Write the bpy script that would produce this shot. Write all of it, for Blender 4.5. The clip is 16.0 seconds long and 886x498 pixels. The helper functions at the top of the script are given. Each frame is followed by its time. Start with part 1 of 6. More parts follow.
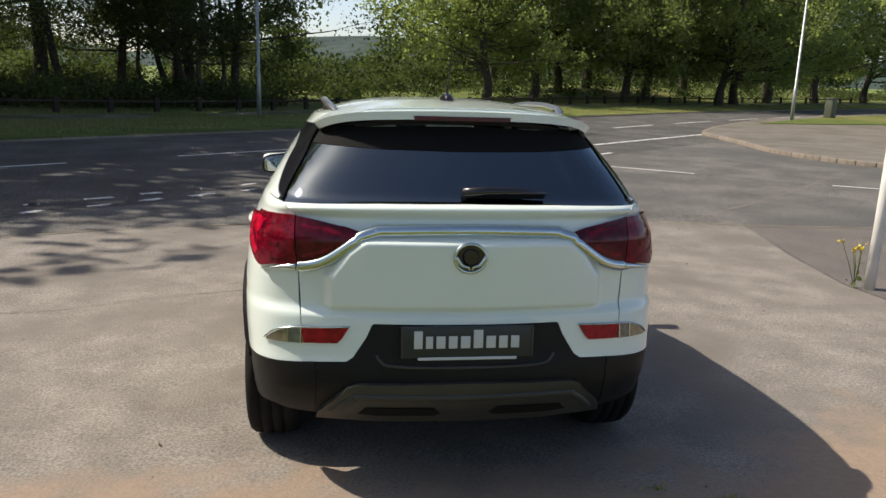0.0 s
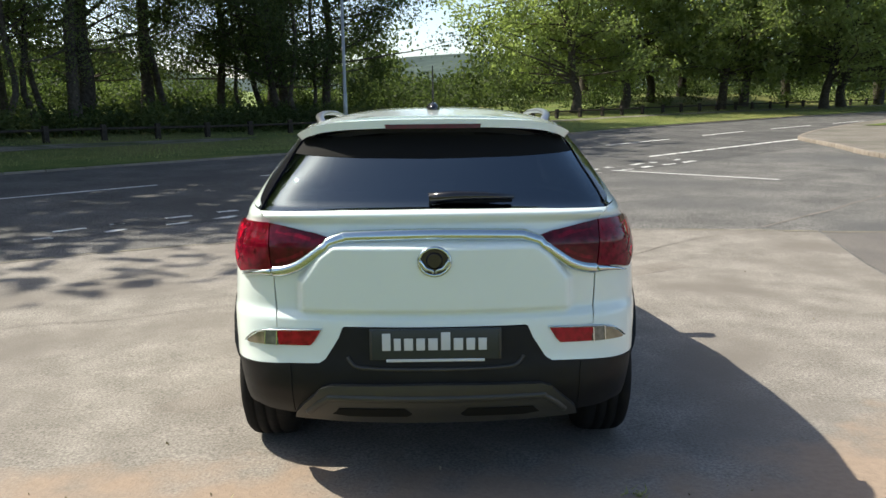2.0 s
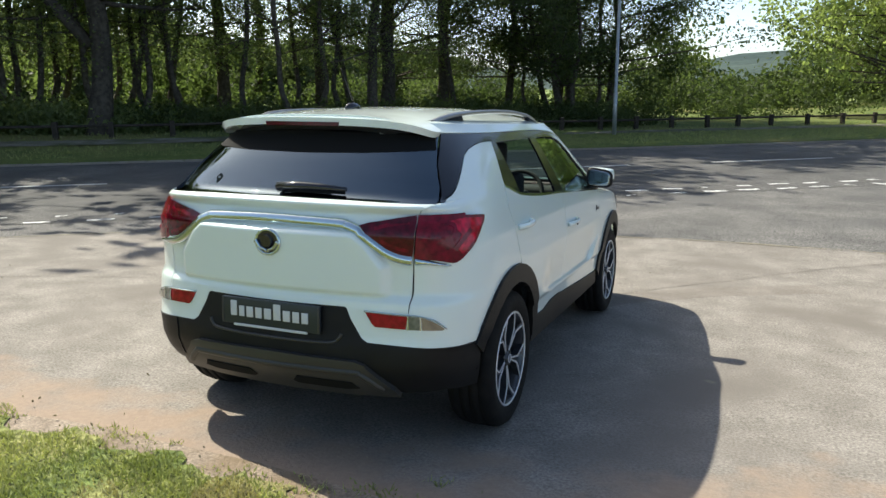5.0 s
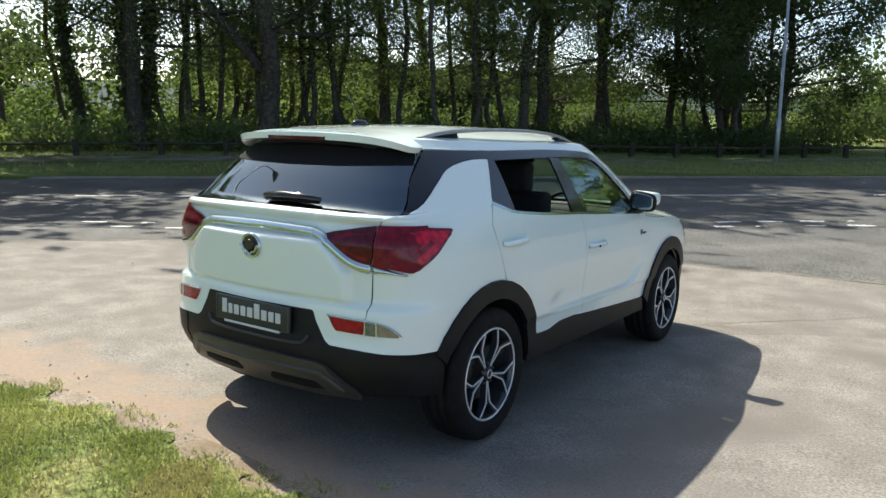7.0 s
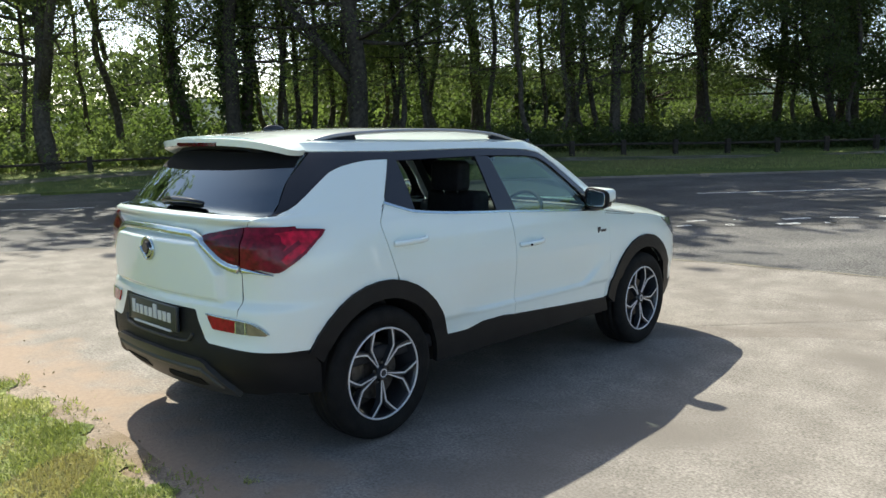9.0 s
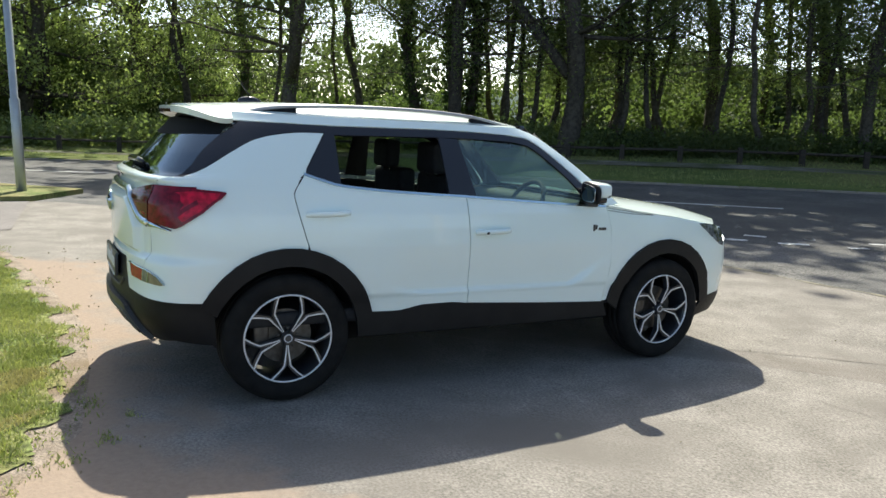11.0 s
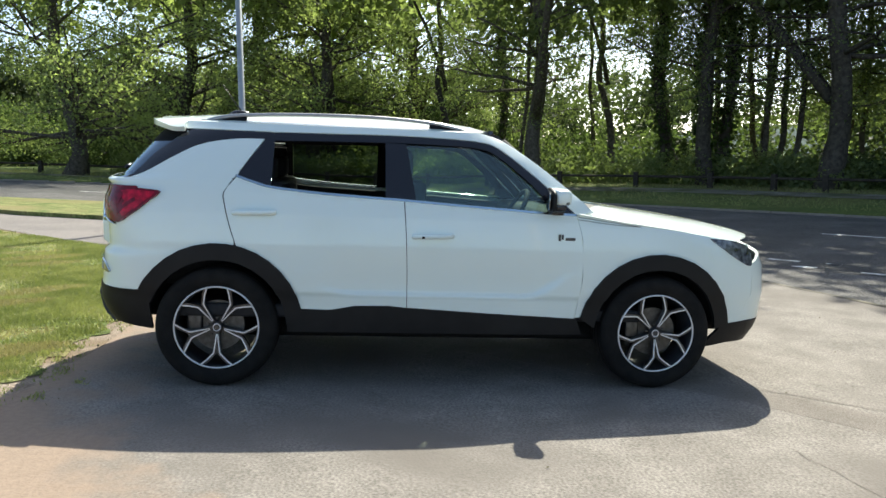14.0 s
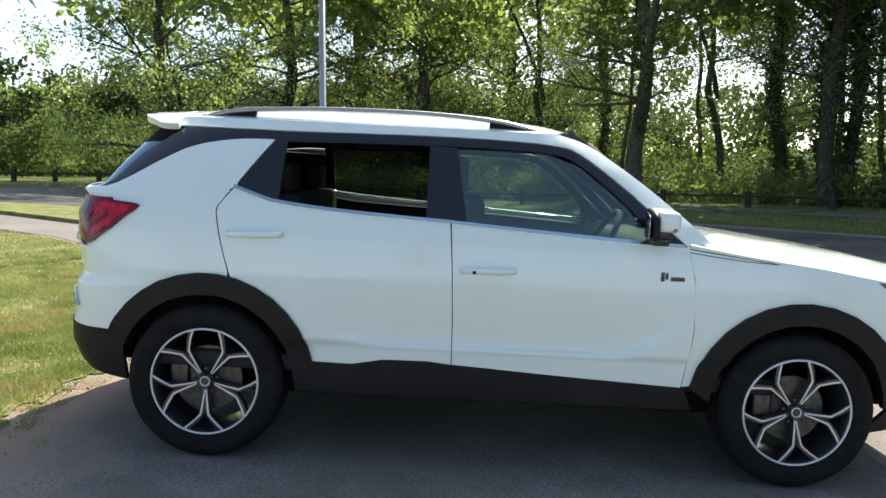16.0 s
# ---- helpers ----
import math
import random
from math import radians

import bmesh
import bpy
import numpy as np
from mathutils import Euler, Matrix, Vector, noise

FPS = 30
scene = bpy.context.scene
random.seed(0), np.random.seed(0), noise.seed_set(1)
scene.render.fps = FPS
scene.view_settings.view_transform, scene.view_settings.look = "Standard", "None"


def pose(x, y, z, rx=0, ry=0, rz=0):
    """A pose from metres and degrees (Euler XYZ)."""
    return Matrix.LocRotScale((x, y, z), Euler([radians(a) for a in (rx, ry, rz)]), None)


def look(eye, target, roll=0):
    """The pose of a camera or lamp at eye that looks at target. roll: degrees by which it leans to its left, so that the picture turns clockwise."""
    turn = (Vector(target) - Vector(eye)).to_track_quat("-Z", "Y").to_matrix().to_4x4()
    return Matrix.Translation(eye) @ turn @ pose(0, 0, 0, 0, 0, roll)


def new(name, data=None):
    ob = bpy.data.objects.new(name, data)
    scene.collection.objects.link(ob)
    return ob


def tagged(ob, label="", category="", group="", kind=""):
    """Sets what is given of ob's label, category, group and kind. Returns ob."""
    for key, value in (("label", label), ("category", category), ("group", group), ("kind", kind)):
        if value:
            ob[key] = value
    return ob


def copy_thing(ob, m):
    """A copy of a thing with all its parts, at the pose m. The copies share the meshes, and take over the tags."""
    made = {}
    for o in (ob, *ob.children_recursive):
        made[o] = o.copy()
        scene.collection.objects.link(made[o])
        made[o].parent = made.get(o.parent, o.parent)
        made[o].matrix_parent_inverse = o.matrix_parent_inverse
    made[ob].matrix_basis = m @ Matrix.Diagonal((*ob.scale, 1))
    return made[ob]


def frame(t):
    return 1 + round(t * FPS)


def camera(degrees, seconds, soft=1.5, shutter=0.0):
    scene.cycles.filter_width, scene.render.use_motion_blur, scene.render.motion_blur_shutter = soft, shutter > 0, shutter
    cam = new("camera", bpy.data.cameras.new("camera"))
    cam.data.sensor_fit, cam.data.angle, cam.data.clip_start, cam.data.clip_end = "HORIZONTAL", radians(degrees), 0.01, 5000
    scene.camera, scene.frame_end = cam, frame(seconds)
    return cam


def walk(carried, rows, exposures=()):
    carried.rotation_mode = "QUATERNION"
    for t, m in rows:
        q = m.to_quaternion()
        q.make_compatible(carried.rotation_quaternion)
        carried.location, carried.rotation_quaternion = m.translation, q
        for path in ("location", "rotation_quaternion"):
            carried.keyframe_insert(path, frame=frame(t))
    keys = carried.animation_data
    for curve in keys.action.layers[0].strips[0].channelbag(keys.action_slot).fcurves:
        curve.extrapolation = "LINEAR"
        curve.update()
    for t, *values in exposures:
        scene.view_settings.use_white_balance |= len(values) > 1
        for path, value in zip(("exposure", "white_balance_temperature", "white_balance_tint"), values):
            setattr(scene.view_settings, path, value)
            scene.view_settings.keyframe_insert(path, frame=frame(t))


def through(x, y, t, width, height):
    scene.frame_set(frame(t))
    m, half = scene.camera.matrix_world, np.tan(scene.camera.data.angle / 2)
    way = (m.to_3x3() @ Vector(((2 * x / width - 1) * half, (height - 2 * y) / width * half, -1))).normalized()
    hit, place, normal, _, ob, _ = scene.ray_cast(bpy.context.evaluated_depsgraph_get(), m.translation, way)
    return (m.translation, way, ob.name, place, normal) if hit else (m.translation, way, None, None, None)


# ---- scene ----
cam = camera(59.6, 16.0)
PATH = [
    (0, (-0.513, -4.984, 1.821), (-0.244, -3.053, 1.373), 1.8),
    (0.5, (-0.24, -5.047, 1.804), (-0.099, -3.095, 1.39), 2.1),
    (1, (-0.068, -5.08, 1.812), (0.005, -3.132, 1.364), 2.1),
    (1.5, (-0.023, -5.091, 1.806), (-0.002, -3.134, 1.392), 0.4),
    (2, (0.01, -5.095, 1.796), (0.026, -3.138, 1.384), -0.6),
    (2.5, (0.146, -5.114, 1.796), (0.093, -3.156, 1.39), -1.2),
    (3, (0.462, -5.019, 1.78), (0.258, -3.078, 1.342), 0.1),
    (3.2, (0.604, -5.019, 1.796), (0.35, -3.088, 1.343), -0.4),
    (5.3, (2.228, -4.942, 1.801), (1.424, -3.155, 1.4), -0.1),
    (5.5, (2.314, -4.898, 1.781), (1.481, -3.123, 1.39), -0.1),
    (6, (2.542, -4.716, 1.793), (1.563, -3.019, 1.393), 0.1),
    (6.5, (2.722, -4.658, 1.78), (1.676, -2.996, 1.402), 0.7),
    (7, (2.929, -4.62, 1.771), (1.797, -3.008, 1.418), 0.3),
    (7.5, (3.077, -4.451, 1.735), (1.879, -2.894, 1.362), -0.7),
    (8, (3.288, -4.27, 1.752), (2.026, -2.759, 1.4), -1.0),
    (8.5, (3.625, -4.11, 1.752), (2.316, -2.636, 1.413), -1.3),
    (9, (3.848, -3.889, 1.733), (2.481, -2.468, 1.395), -2.0),
    (9.2, (3.954, -3.763, 1.725), (2.558, -2.373, 1.377), -1.4),
    (11.3, (5.015, -2.21, 1.557), (3.24, -1.349, 1.231), 0.7),
    (11.5, (5.097, -2.028, 1.512), (3.306, -1.196, 1.194), 0.7),
    (12, (5.225, -1.536, 1.476), (3.371, -0.852, 1.168), 1.3),
    (12.5, (5.363, -1.058, 1.425), (3.435, -0.614, 1.131), 0.5),
    (13, (5.372, -0.727, 1.407), (3.417, -0.412, 1.126), 1.5),
    (13.5, (5.408, -0.576, 1.429), (3.443, -0.314, 1.166), 0.6),
    (14, (5.467, -0.509, 1.417), (3.494, -0.282, 1.174), -0.2),
    (14.5, (5.484, -0.469, 1.409), (3.507, -0.273, 1.177), -1.1),
    (15, (5.318, -0.415, 1.385), (3.339, -0.252, 1.146), -1.0),
    (15.5, (4.828, -0.338, 1.397), (2.849, -0.168, 1.164), 1.7),
    (16, (4.319, -0.204, 1.372), (2.329, -0.228, 1.171), 0.4),
]
walk(cam, [(t, look(eye, target, roll)) for t, eye, target, roll in PATH], [(0.0, 0.64, 7260, 9.5), (0.6, 0.85, 7150, 8.5), (1.5, 1.07, 6960, 5), (5.5, 1.19, 6890, 3), (9.0, 1.27, 6850, 2), (12.5, 1.28, 6820, 2), (14.5, 1.30, 6840, 2), (16.0, 1.45, 7060, 4)])

# ---- light ----
SUN = Vector((-0.96, 0.39, 1.15)).normalized()
world = bpy.data.worlds.new("sky")
world.use_nodes = True
scene.world = world
wn = world.node_tree.nodes
sky = wn.new("ShaderNodeTexSky")
sky.sky_type = "NISHITA"
sky.sun_disc = False
sky.sun_elevation = math.asin(SUN.z)
sky.sun_rotation = math.atan2(SUN.x, SUN.y) % (2 * math.pi)
sky.air_density, sky.dust_density, sky.ozone_density = 0.60, 1.3, 0.45
wn["Background"].inputs["Strength"].default_value = 0.122
world.node_tree.links.new(sky.outputs[0], wn["Background"].inputs["Color"])
sun = new("sun", bpy.data.lights.new("sun", "SUN"))
sun.data.energy, sun.data.angle, sun.data.color = 3.6, radians(0.5), (1.0, 0.955, 0.895)
sun.matrix_world = look(SUN * 50, (0, 0, 0))

# ---- materials ----
def material(name, c1, c2=None, scale=8.0, rough=0.8, bump=0.0, bump_scale=None, metal=0.0, coat=0.0,
             fine=None, stain=None, stain_scale=0.6, vary=0.0, detail=6.0, coord="Object"):
    """A surface of two colours mixed by noise, with finer grain, larger stains and relief."""
    m = bpy.data.materials.new(name)
    m.use_nodes = True
    nt = m.node_tree
    n, l = nt.nodes, nt.links
    bsdf = n["Principled BSDF"]
    bsdf.inputs["Roughness"].default_value = rough
    bsdf.inputs["Metallic"].default_value = metal
    bsdf.inputs["Coat Weight"].default_value = coat
    bsdf.inputs["Coat Roughness"].default_value = 0.04
    if rough >= 0.9:
        bsdf.inputs["Specular IOR Level"].default_value = 0.2
    tc = n.new("ShaderNodeTexCoord")
    c2 = c2 or c1
    nz = n.new("ShaderNodeTexNoise")
    nz.inputs["Scale"].default_value, nz.inputs["Detail"].default_value = scale, detail
    l.new(tc.outputs[coord], nz.inputs["Vector"])
    mix = n.new("ShaderNodeMix")
    mix.data_type = "RGBA"
    mix.inputs[6].default_value, mix.inputs[7].default_value = (*c1, 1), (*c2, 1)
    ramp = n.new("ShaderNodeMapRange")
    ramp.inputs[1].default_value, ramp.inputs[2].default_value = 0.35, 0.65
    l.new(nz.outputs[0], ramp.inputs[0])
    l.new(ramp.outputs[0], mix.inputs[0])
    col = mix.outputs[2]
    if fine:
        fz = n.new("ShaderNodeTexNoise")
        fz.inputs["Scale"].default_value, fz.inputs["Detail"].default_value = fine[0], 3.0
        l.new(tc.outputs[coord], fz.inputs["Vector"])
        fr = n.new("ShaderNodeMapRange")
        fr.inputs[1].default_value, fr.inputs[2].default_value = 0.3, 0.7
        fr.inputs[3].default_value, fr.inputs[4].default_value = 1 - fine[1], 1 + fine[1]
        l.new(fz.outputs[0], fr.inputs[0])
        fm = n.new("ShaderNodeVectorMath")
        fm.operation = "SCALE"
        l.new(col, fm.inputs[0])
        l.new(fr.outputs[0], fm.inputs["Scale"])
        col = fm.outputs[0]
    if stain:
        sz = n.new("ShaderNodeTexNoise")
        sz.inputs["Scale"].default_value, sz.inputs["Detail"].default_value = stain_scale, 4.0
        l.new(tc.outputs[coord], sz.inputs["Vector"])
        sr = n.new("ShaderNodeMapRange")
        sr.inputs[1].default_value, sr.inputs[2].default_value = 0.48, 0.68
        l.new(sz.outputs[0], sr.inputs[0])
        sm = n.new("ShaderNodeMix")
        sm.data_type = "RGBA"
        sm.inputs[7].default_value = (*stain, 1)
        l.new(sr.outputs[0], sm.inputs[0])
        l.new(col, sm.inputs[6])
        col = sm.outputs[2]
    if vary:
        oi = n.new("ShaderNodeObjectInfo")
        vr = n.new("ShaderNodeMapRange")
        vr.inputs[3].default_value, vr.inputs[4].default_value = 1 - vary, 1 + vary
        l.new(oi.outputs["Random"], vr.inputs[0])
        vm = n.new("ShaderNodeVectorMath")
        vm.operation = "SCALE"
        l.new(col, vm.inputs[0])
        l.new(vr.outputs[0], vm.inputs["Scale"])
        col = vm.outputs[0]
    l.new(col, bsdf.inputs["Base Color"])
    if bump:
        bz = n.new("ShaderNodeTexNoise")
        bz.inputs["Scale"].default_value, bz.inputs["Detail"].default_value = bump_scale or scale * 4, 5.0
        l.new(tc.outputs[coord], bz.inputs["Vector"])
        bp = n.new("ShaderNodeBump")
        bp.inputs["Strength"].default_value, bp.inputs["Distance"].default_value = min(1, bump), 0.02
        l.new(bz.outputs[0], bp.inputs["Height"])
        l.new(bp.outputs[0], bsdf.inputs["Normal"])
    return m


def leaf_material(name, dark, light, through=0.45, clump=0.5, even=0.55):
    """Leaves that vary from clump to clump and let part of the light through."""
    m = bpy.data.materials.new(name)
    m.use_nodes = True
    n, l = m.node_tree.nodes, m.node_tree.links
    bsdf = n["Principled BSDF"]
    bsdf.inputs["Roughness"].default_value = 0.6
    bsdf.inputs["Specular IOR Level"].default_value = 0.12
    geo = n.new("ShaderNodeNewGeometry")
    mix = n.new("ShaderNodeMix")
    mix.data_type = "RGBA"
    mix.inputs[6].default_value, mix.inputs[7].default_value = (*dark, 1), (*light, 1)
    tc = n.new("ShaderNodeTexCoord")
    nz = n.new("ShaderNodeTexNoise")
    nz.inputs["Scale"].default_value, nz.inputs["Detail"].default_value = clump, 3.0
    l.new(tc.outputs["Object"], nz.inputs["Vector"])
    spread = n.new("ShaderNodeMapRange")
    spread.inputs[1].default_value, spread.inputs[2].default_value = 0.35, 0.65
    l.new(nz.outputs[0], spread.inputs[0])
    share = n.new("ShaderNodeMix")
    share.inputs[0].default_value = even
    l.new(geo.outputs["Random Per Island"], share.inputs[2])
    l.new(spread.outputs[0], share.inputs[3])
    l.new(share.outputs[0], mix.inputs[0])
    l.new(mix.outputs[2], bsdf.inputs["Base Color"])
    tr = n.new("ShaderNodeBsdfTranslucent")
    warm = n.new("ShaderNodeVectorMath")
    warm.operation = "MULTIPLY"
    warm.inputs[1].default_value = (1.25, 1.4, 0.75)
    l.new(mix.outputs[2], warm.inputs[0])
    l.new(warm.outputs[0], tr.inputs["Color"])
    add = n.new("ShaderNodeMixShader")
    add.inputs[0].default_value = through
    l.new(bsdf.outputs[0], add.inputs[1])
    l.new(tr.outputs[0], add.inputs[2])
    l.new(add.outputs[0], n["Material Output"].inputs[0])
    return m


def glass_material(name, tint, rough=0.0, face=0.045, sheen=(0.8, 0.8, 0.8)):
    """Thin tinted glass: mirror gloss over a clear tint."""
    m = bpy.data.materials.new(name)
    m.use_nodes = True
    n, l = m.node_tree.nodes, m.node_tree.links
    n.remove(n["Principled BSDF"])
    clear = n.new("ShaderNodeBsdfTransparent")
    clear.inputs[0].default_value = (*tint, 1)
    gloss = n.new("ShaderNodeBsdfGlossy")
    gloss.inputs["Roughness"].default_value = rough
    gloss.inputs["Color"].default_value = (*sheen, 1)
    edge = n.new("ShaderNodeLayerWeight")
    edge.inputs[0].default_value = 0.5
    fifth = n.new("ShaderNodeMath")
    fifth.operation = "POWER"
    fifth.inputs[1].default_value = 5.0
    l.new(edge.outputs["Facing"], fifth.inputs[0])
    fres = n.new("ShaderNodeMath")
    fres.operation = "MULTIPLY_ADD"
    fres.inputs[1].default_value, fres.inputs[2].default_value = 1 - face, face
    l.new(fifth.outputs[0], fres.inputs[0])
    mix = n.new("ShaderNodeMixShader")
    l.new(fres.outputs[0], mix.inputs[0])
    l.new(clear.outputs[0], mix.inputs[1])
    l.new(gloss.outputs[0], mix.inputs[2])
    l.new(mix.outputs[0], n["Material Output"].inputs[0])
    return m


M_PAINT = material("white_car_paint", (0.79, 0.880, 0.835), (0.775, 0.865, 0.825), 3.0, 0.32, coat=1.0)
M_GLOSSBLACK = material("gloss_black", (0.012, 0.012, 0.016), None, 5, 0.14, coat=0.25)
M_CLAD = material("black_plastic_cladding", (0.009, 0.009, 0.010), (0.014, 0.014, 0.014), 6, 0.48, bump=0.08, bump_scale=500)
M_CLAD.node_tree.nodes["Principled BSDF"].inputs["Specular IOR Level"].default_value = 0.22
M_SKID = material("dark_grey_skid_plate", (0.034, 0.034, 0.033), (0.046, 0.045, 0.041), 5, 0.45, bump=0.04, bump_scale=300)
M_CHROME = material("chrome_trim", (0.56, 0.64, 0.66), None, 5, 0.18, metal=1.0)
M_SATIN = material("satin_rail_metal", (0.35, 0.35, 0.36), (0.40, 0.40, 0.40), 9, 0.28, metal=0.9)
M_TYRE = material("tyre_rubber", (0.007, 0.007, 0.007), (0.014, 0.013, 0.012), 12, 0.8, bump=0.2, bump_scale=60)
M_TYRE.node_tree.nodes["Principled BSDF"].inputs["Specular IOR Level"].default_value = 0.2
M_RIMDARK = material("dark_rim_paint", (0.028, 0.030, 0.035), None, 5, 0.3, coat=0.6)
M_RIMCUT = material("machined_rim_face", (0.66, 0.66, 0.67), (0.74, 0.74, 0.75), 40, 0.34, metal=0.35)
M_BRAKE = material("brake_disc_metal", (0.13, 0.125, 0.12), (0.08, 0.075, 0.07), 30, 0.45, metal=1.0)
M_DARK = material("dark_void", (0.008, 0.008, 0.008), None, 5, 0.9)
M_SEAT = material("black_seat_cloth", (0.012, 0.012, 0.014), (0.022, 0.022, 0.024), 30, 0.75, bump=0.15, bump_scale=160)
M_DASH = material("dashboard_plastic", (0.02, 0.02, 0.022), (0.03, 0.03, 0.032), 20, 0.85)
M_PLATE = material("dark_plate", (0.022, 0.030, 0.036), None, 5, 0.3)
M_SILVER = material("silver_lettering", (0.60, 0.62, 0.63), None, 8, 0.4)
M_TINT = glass_material("privacy_glass", (0.13, 0.145, 0.155), 0.0, 0.18, (0.68, 0.83, 0.95))
M_REARGLASS = glass_material("dark_door_glass", (0.52, 0.56, 0.54), 0.0, 0.05)
M_SIDEGLASS = glass_material("green_tinted_glass", (0.83, 0.92, 0.87), 0.0, 0.11, (0.74, 0.84, 0.80))


def lamp_material(name, c):
    m = material(name, c, tuple(v * 0.45 for v in c), 34, 0.12, coat=0.3)
    m.node_tree.nodes["Principled BSDF"].inputs["Specular IOR Level"].default_value = 0.2
    return m


M_REDLAMP = lamp_material("red_lamp_lens", (0.62, 0.006, 0.04))
M_REDMID = lamp_material("deep_red_lamp_lens", (0.20, 0.002, 0.018))
M_REDDEEP = lamp_material("wine_red_lamp_lens", (0.20, 0.003, 0.017))
M_REDDARK = lamp_material("dark_red_lamp_lens", (0.105, 0.001, 0.012))
M_CLEARLAMP = material("clear_lamp_lens", (0.17, 0.18, 0.15), (0.08, 0.09, 0.08), 30, 0.15, coat=1.0)
M_REFLECTOR = lamp_material("red_reflector", (0.42, 0.006, 0.020))
M_AMBERLAMP = material("amber_lamp_lens", (0.26, 0.22, 0.14), (0.15, 0.13, 0.09), 26, 0.15, coat=1.0)
M_HEADLAMP = material("headlamp_lens", (0.03, 0.033, 0.04), (0.20, 0.22, 0.25), 24, 0.08, coat=1.0)

M_CONCRETE = material("worn_concrete", (0.186, 0.168, 0.148), (0.252, 0.229, 0.204), 3.0, 0.9, bump=0.3, bump_scale=60,
                      fine=(72, 0.36), stain=(0.165, 0.147, 0.129), stain_scale=0.8, detail=14)


def sandy_margin(m, sand):
    """Sandy soil trodden over the drive beside the lawn, thinning out unevenly."""
    n, l = m.node_tree.nodes, m.node_tree.links
    bsdf = n["Principled BSDF"]
    col = bsdf.inputs["Base Color"].links[0].from_socket
    tc = n.new("ShaderNodeTexCoord")
    sep = n.new("ShaderNodeSeparateXYZ")
    l.new(tc.outputs["Object"], sep.inputs[0])
    far = n.new("ShaderNodeMapRange")
    far.inputs[1].default_value, far.inputs[2].default_value = 1.2, 2.4
    far.inputs[3].default_value, far.inputs[4].default_value = -1.80, -1.30
    l.new(sep.outputs["X"], far.inputs[0])
    nz = n.new("ShaderNodeTexNoise")
    nz.inputs["Scale"].default_value, nz.inputs["Detail"].default_value = 3.5, 9.0
    l.new(tc.outputs["Object"], nz.inputs["Vector"])
    d = n.new("ShaderNodeMath")
    d.operation = "SUBTRACT"
    side = n.new("ShaderNodeMapRange")
    side.inputs[1].default_value, side.inputs[2].default_value = -5.2, -3.6
    side.inputs[3].default_value, side.inputs[4].default_value = -2.5, 0.0
    l.new(sep.outputs["X"], side.inputs[0])
    both_sides = n.new("ShaderNodeMath")
    both_sides.operation = "ADD"
    l.new(far.outputs[0], both_sides.inputs[0])
    l.new(side.outputs[0], both_sides.inputs[1])
    l.new(both_sides.outputs[0], d.inputs[0])
    l.new(sep.outputs["Y"], d.inputs[1])
    w = n.new("ShaderNodeMath")
    w.operation = "MULTIPLY_ADD"
    w.inputs[1].default_value = 1.3
    l.new(nz.outputs[0], w.inputs[0])
    l.new(d.outputs[0], w.inputs[2])
    f = n.new("ShaderNodeMapRange")
    f.inputs[1].default_value, f.inputs[2].default_value = 0.55, 0.95
    l.new(w.outputs[0], f.inputs[0])
    mix = n.new("ShaderNodeMix")
    mix.data_type = "RGBA"
    l.new(f.outputs[0], mix.inputs[0])
    l.new(col, mix.inputs[6])
    soil = n.new("ShaderNodeMix")
    soil.data_type = "RGBA"
    soil.inputs[6].default_value, soil.inputs[7].default_value = (*sand, 1), tuple(c * 1.5 for c in sand) + (1,)
    fz = n.new("ShaderNodeTexNoise")
    fz.inputs["Scale"].default_value, fz.inputs["Detail"].default_value = 30, 8.0
    l.new(tc.outputs["Object"], fz.inputs["Vector"])
    l.new(fz.outputs[0], soil.inputs[0])
    l.new(soil.outputs[2], mix.inputs[7])
    l.new(mix.outputs[2], bsdf.inputs["Base Color"])


sandy_margin(M_CONCRETE, (0.222, 0.169, 0.129))
M_ASPHALT = material("worn_asphalt", (0.108, 0.104, 0.100), (0.168, 0.160, 0.151), 1.1, 0.85, bump=0.8, bump_scale=45,
                     fine=(48, 0.75), stain=(0.10, 0.098, 0.097), stain_scale=0.3, detail=12)
# darker tarmac, with part of the trees' shade put into its colour
M_TARMAC = material("shade_deepened_main_road_tarmac", (0.080, 0.078, 0.076), (0.128, 0.123, 0.118), 0.9, 0.85, bump=0.8, bump_scale=45,
                    fine=(48, 0.7), stain=(0.072, 0.071, 0.070), stain_scale=0.3, detail=12)
M_TARMAC.node_tree.nodes["Principled BSDF"].inputs["Specular IOR Level"].default_value = 0.2
M_ASPHALT.node_tree.nodes["Principled BSDF"].inputs["Specular IOR Level"].default_value = 0.2
M_CONCRETE.node_tree.nodes["Principled BSDF"].inputs["Specular IOR Level"].default_value = 0.25
M_PATCH = material("dark_tarmac_patch", (0.112, 0.101, 0.094), (0.139, 0.124, 0.112), 1.5, 0.88, bump=0.5, bump_scale=70, fine=(90, 0.3))
M_TRENCH = material("tarmac_repair_strip", (0.178, 0.158, 0.138), (0.228, 0.204, 0.180), 3.0, 0.9, bump=0.5, bump_scale=80, fine=(110, 0.3))
M_PAVE = material("pavement_tarmac", (0.187, 0.170, 0.162), (0.230, 0.208, 0.196), 1.2, 0.9, bump=0.4, bump_scale=70, fine=(80, 0.3))
M_CORNER = material("corner_pavement_tarmac", (0.150, 0.136, 0.118), (0.195, 0.178, 0.156), 1.2, 0.9, bump=0.4, bump_scale=70, fine=(60, 0.35), stain=(0.130, 0.120, 0.100), stain_scale=0.5)
